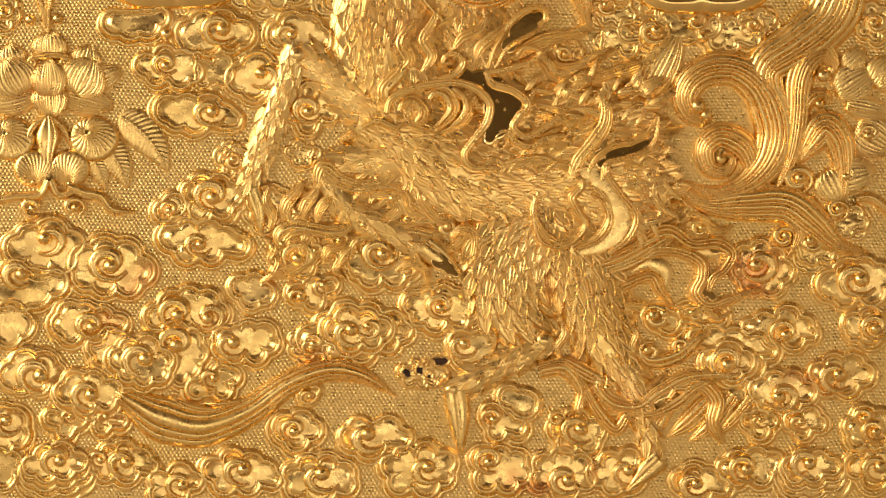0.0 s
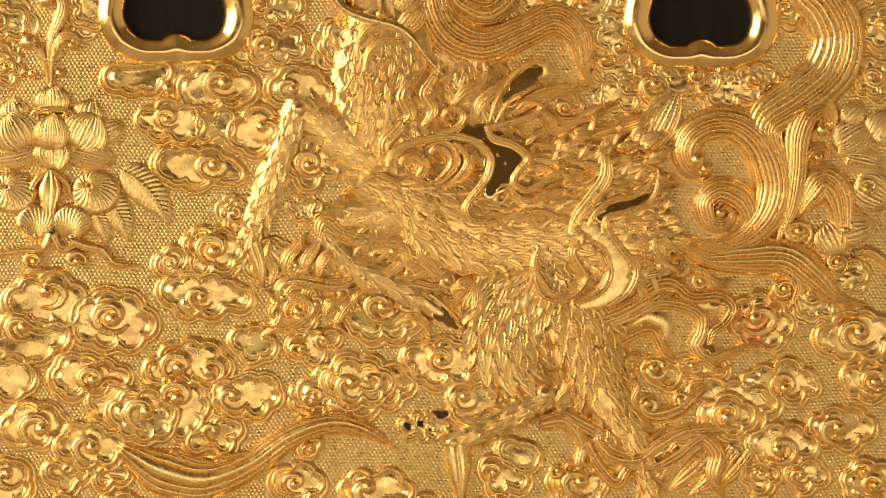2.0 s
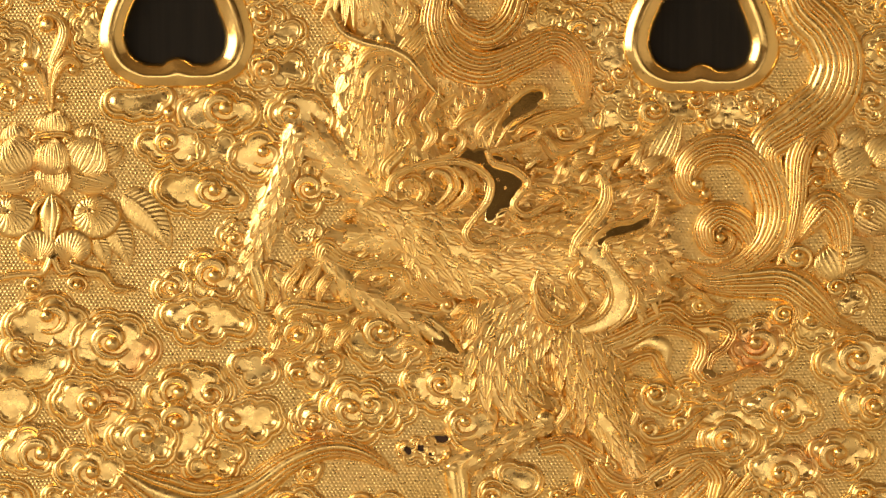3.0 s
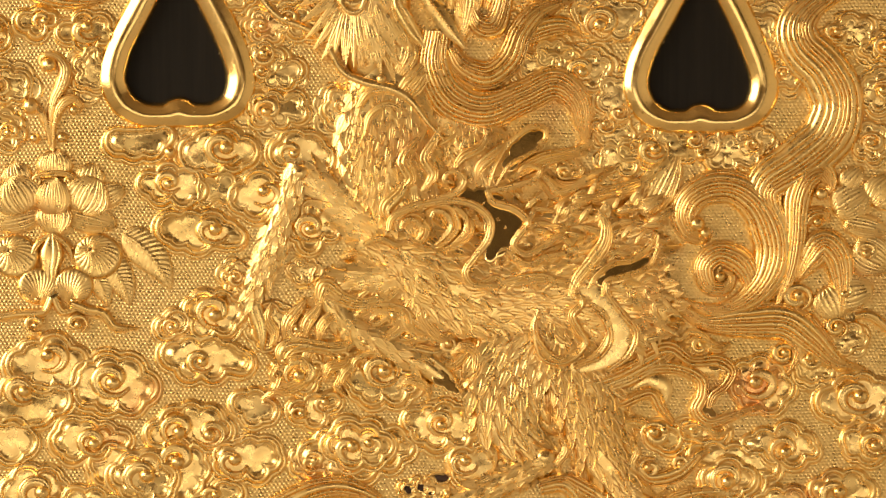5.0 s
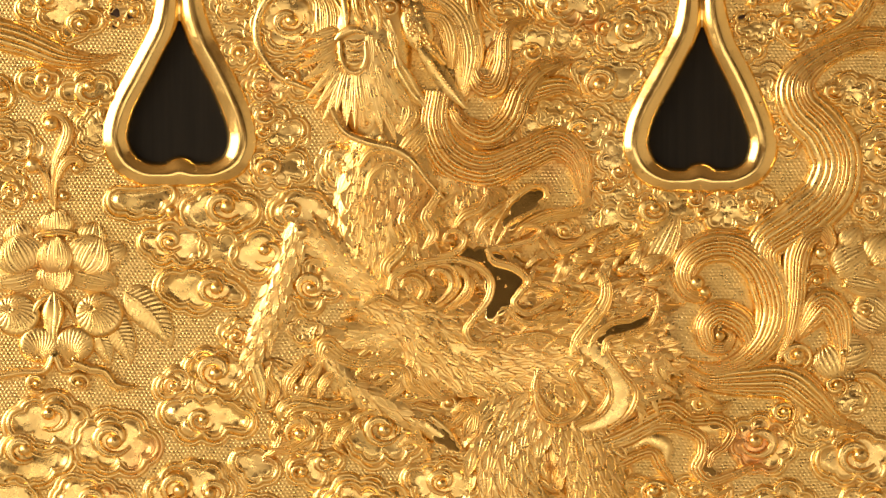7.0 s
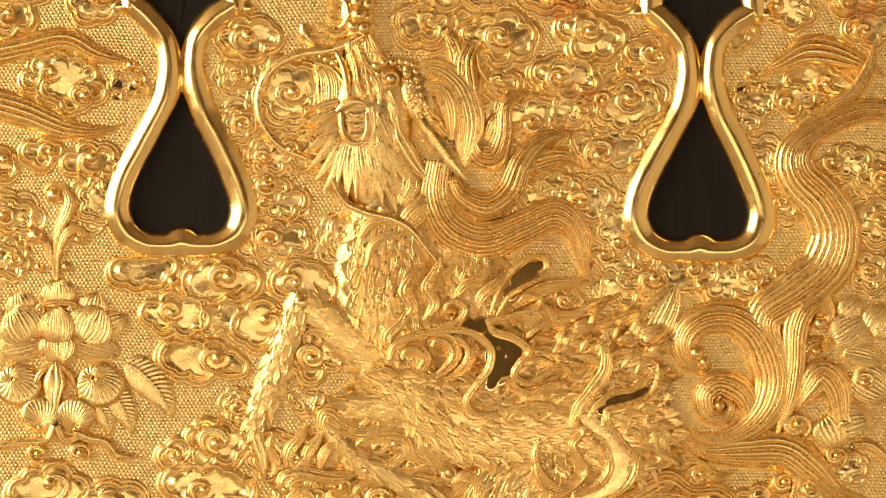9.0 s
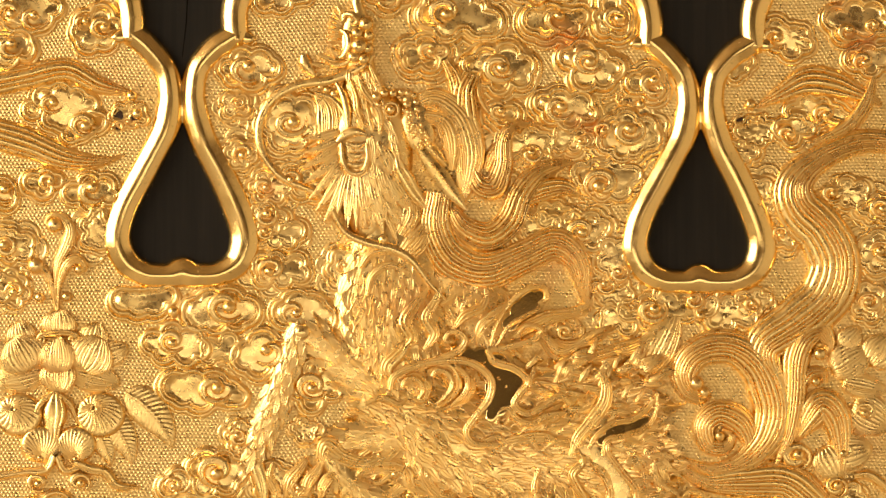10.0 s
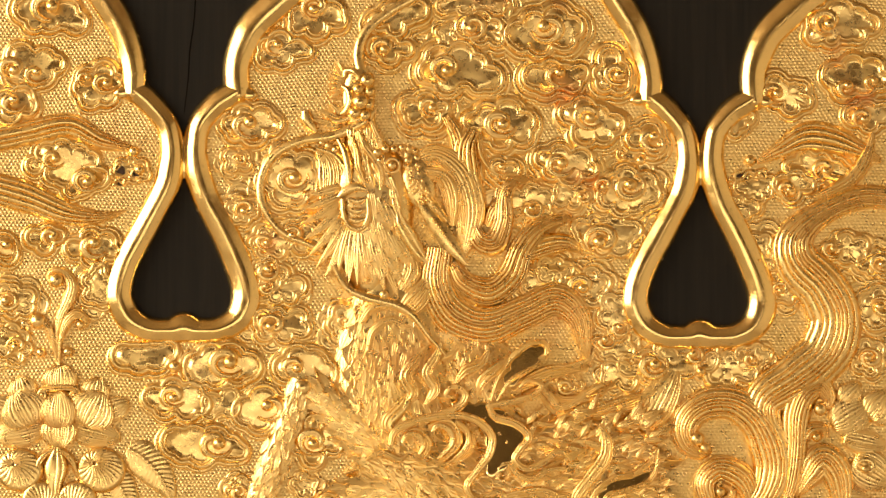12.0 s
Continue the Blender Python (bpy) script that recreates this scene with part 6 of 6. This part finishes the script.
for i in range(8):
    lock("cheek_lock", 668 + (i % 3) * 15, 410 + i * 9, 58 + rng.uniform(-6, 8), 15, -72 + (i % 3) * 8, 34, -10, 3)
for i in range(6):
    lock("cheek_lock", 690 + i * 4, 312 + i * 16, 52, 15, -80 + rng.uniform(-8, 8), 38, 12, 3)
# horns, ear leaf, mane behind the ear
for rows in ([(740, 352, 14), (766, 388, 30), (798, 434, 28), (826, 468, 8)], [(744, 342, 10), (768, 366, 20), (792, 392, 8)]):
    ridge("horn", rows, 14, 40, 0, BRIGHT, "notched gilt horn")
    a, b = np.array(rows[1][:2]), np.array(rows[-1][:2])
    for i in range(14):
        q = a + (b - a) * (i / 16)
        on_head("horn_notch", lambda s: knob(s, high(*q), 3.2 * (1 - i / 20), 58, 0.9), "", BRIGHT)
ridge("ear_leaf", [(702, 376, 8), (712, 404, 30), (732, 438, 32), (760, 472, 5)], 9, 34, 3, BRIGHT)
for rows, rise, ribs, z in (([(730, 290, 26), (772, 278, 48), (812, 310, 60), (830, 366, 60), (824, 424, 36), (812, 462, 8)], 22, 11, 16), ([(752, 304, 20), (786, 316, 34), (800, 352, 36), (800, 400, 12)], 18, 7, 28),
                            ([(706, 512, 34), (722, 478, 50), (720, 446, 20)], 16, 9, 30), ([(710, 556, 30), (738, 528, 44), (764, 492, 24)], 14, 7, 32)):
    ridge("hair", rows, rise, z, ribs, groove=2.8)
on_head("chin_curl", lambda s: spiral(s, high(650, 494), 11, 36, 1, 1.0))

s, close = member("collar_cord", "smooth bright cord round the neck")
band(s, high, [(590, 470, 9), (612, 508, 12), (650, 527, 16), (700, 540, 17), (732, 560, 14), (760, 596, 10), (790, 630, 6)], 11, 0, 50)
close(BRIGHT)
s, close = member("collar_boss")
knob(s, high(680, 522), 8, 52, 0.7)
close(BRIGHT)
for rows in ([(660, 196, 14, 34), (640, 218, 18, 40), (590, 240, 18, 30), (530, 250, 17, 20), (484, 276, 16, 14), (462, 318, 15, 12), (466, 366, 15, 10), (498, 410, 14, 10), (546, 432, 13, 14), (592, 452, 10, 24)],
             [(642, 140, 16, 30), (634, 96, 18, 20), (648, 56, 18, 12), (690, 20, 18, 8), (750, -12, 18, 6)]):
    s, close = member("whisker", "long smooth curling whisker")
    band(s, high, rows, 11, 0, 10)
    close(BRIGHT)

# ---- the punched ground, where no cloud lies on it ----
# a net of small round punch marks: six-sided cells that meet edge to edge, each with its pit
PITCH, ROW = 7.3, 5.8
DEEP = (ROW * ROW - PITCH * PITCH / 4) / (2 * ROW)
across = np.arange(X0 + 4, X1 - 4, PITCH)
cells = np.concatenate([np.stack([across + (PITCH / 2 if i % 2 else 0), np.full(len(across), yy)], 1) for i, yy in enumerate(np.arange(Y0 + 4, Y1 - 4, ROW))])
cells = cells[~(inside(openings[0], cells[:, 0], cells[:, 1]) | inside(openings[1], cells[:, 0], cells[:, 1]))]
hidden = np.zeros(len(cells), bool)
for x, y, r in COVERED:
    hidden |= (cells[:, 0] - x) ** 2 + (cells[:, 1] - y) ** 2 < r * r
cells = cells[~hidden]
ring = np.array([(PITCH / 2, DEEP), (0, ROW - DEEP), (-PITCH / 2, DEEP), (-PITCH / 2, -DEEP), (0, DEEP - ROW), (PITCH / 2, -DEEP)])
size = rng.uniform(0.86, 1.14, len(cells))
verts = np.zeros((len(cells), 13, 3))
verts[:, :6, :2] = cells[:, None] + ring[None]
verts[:, :6, 2] = 1.5
verts[:, 6:12, :2] = cells[:, None] + ring[None] * 0.64 * size[:, None, None] + rng.normal(0, 0.22, (len(cells), 1, 2))
verts[:, 6:12, 2] = 1.3
verts[:, 12, :2] = cells + rng.normal(0, 0.3, cells.shape)
verts[:, 12, 2] = 1.3 - 3.3 * size
warp = np.stack([2.6 * np.sin(verts[..., 1] / 60) + 1.6 * np.sin(verts[..., 0] / 45), 2.8 * np.sin(verts[..., 0] / 75 + 0.6) + 1.4 * np.sin(verts[..., 0] / 31)], -1)
verts[..., :2] += warp
idx = []
for i in range(6):
    j = (i + 1) % 6
    idx += [(i, j, 6 + j), (i, 6 + j, 6 + i), (6 + i, 6 + j, 12)]
grain = Shape()
grain.points, grain.tris, grain.count = [verts.reshape(-1, 3)], [(np.array(idx)[None, :, ::-1] + 13 * np.arange(len(cells))[:, None, None]).reshape(-1, 3)], verts.shape[0] * 13
tagged(part("punched_grain", grain, GROUND, plate, "rows of tiny round punch marks"), kind="stuff")
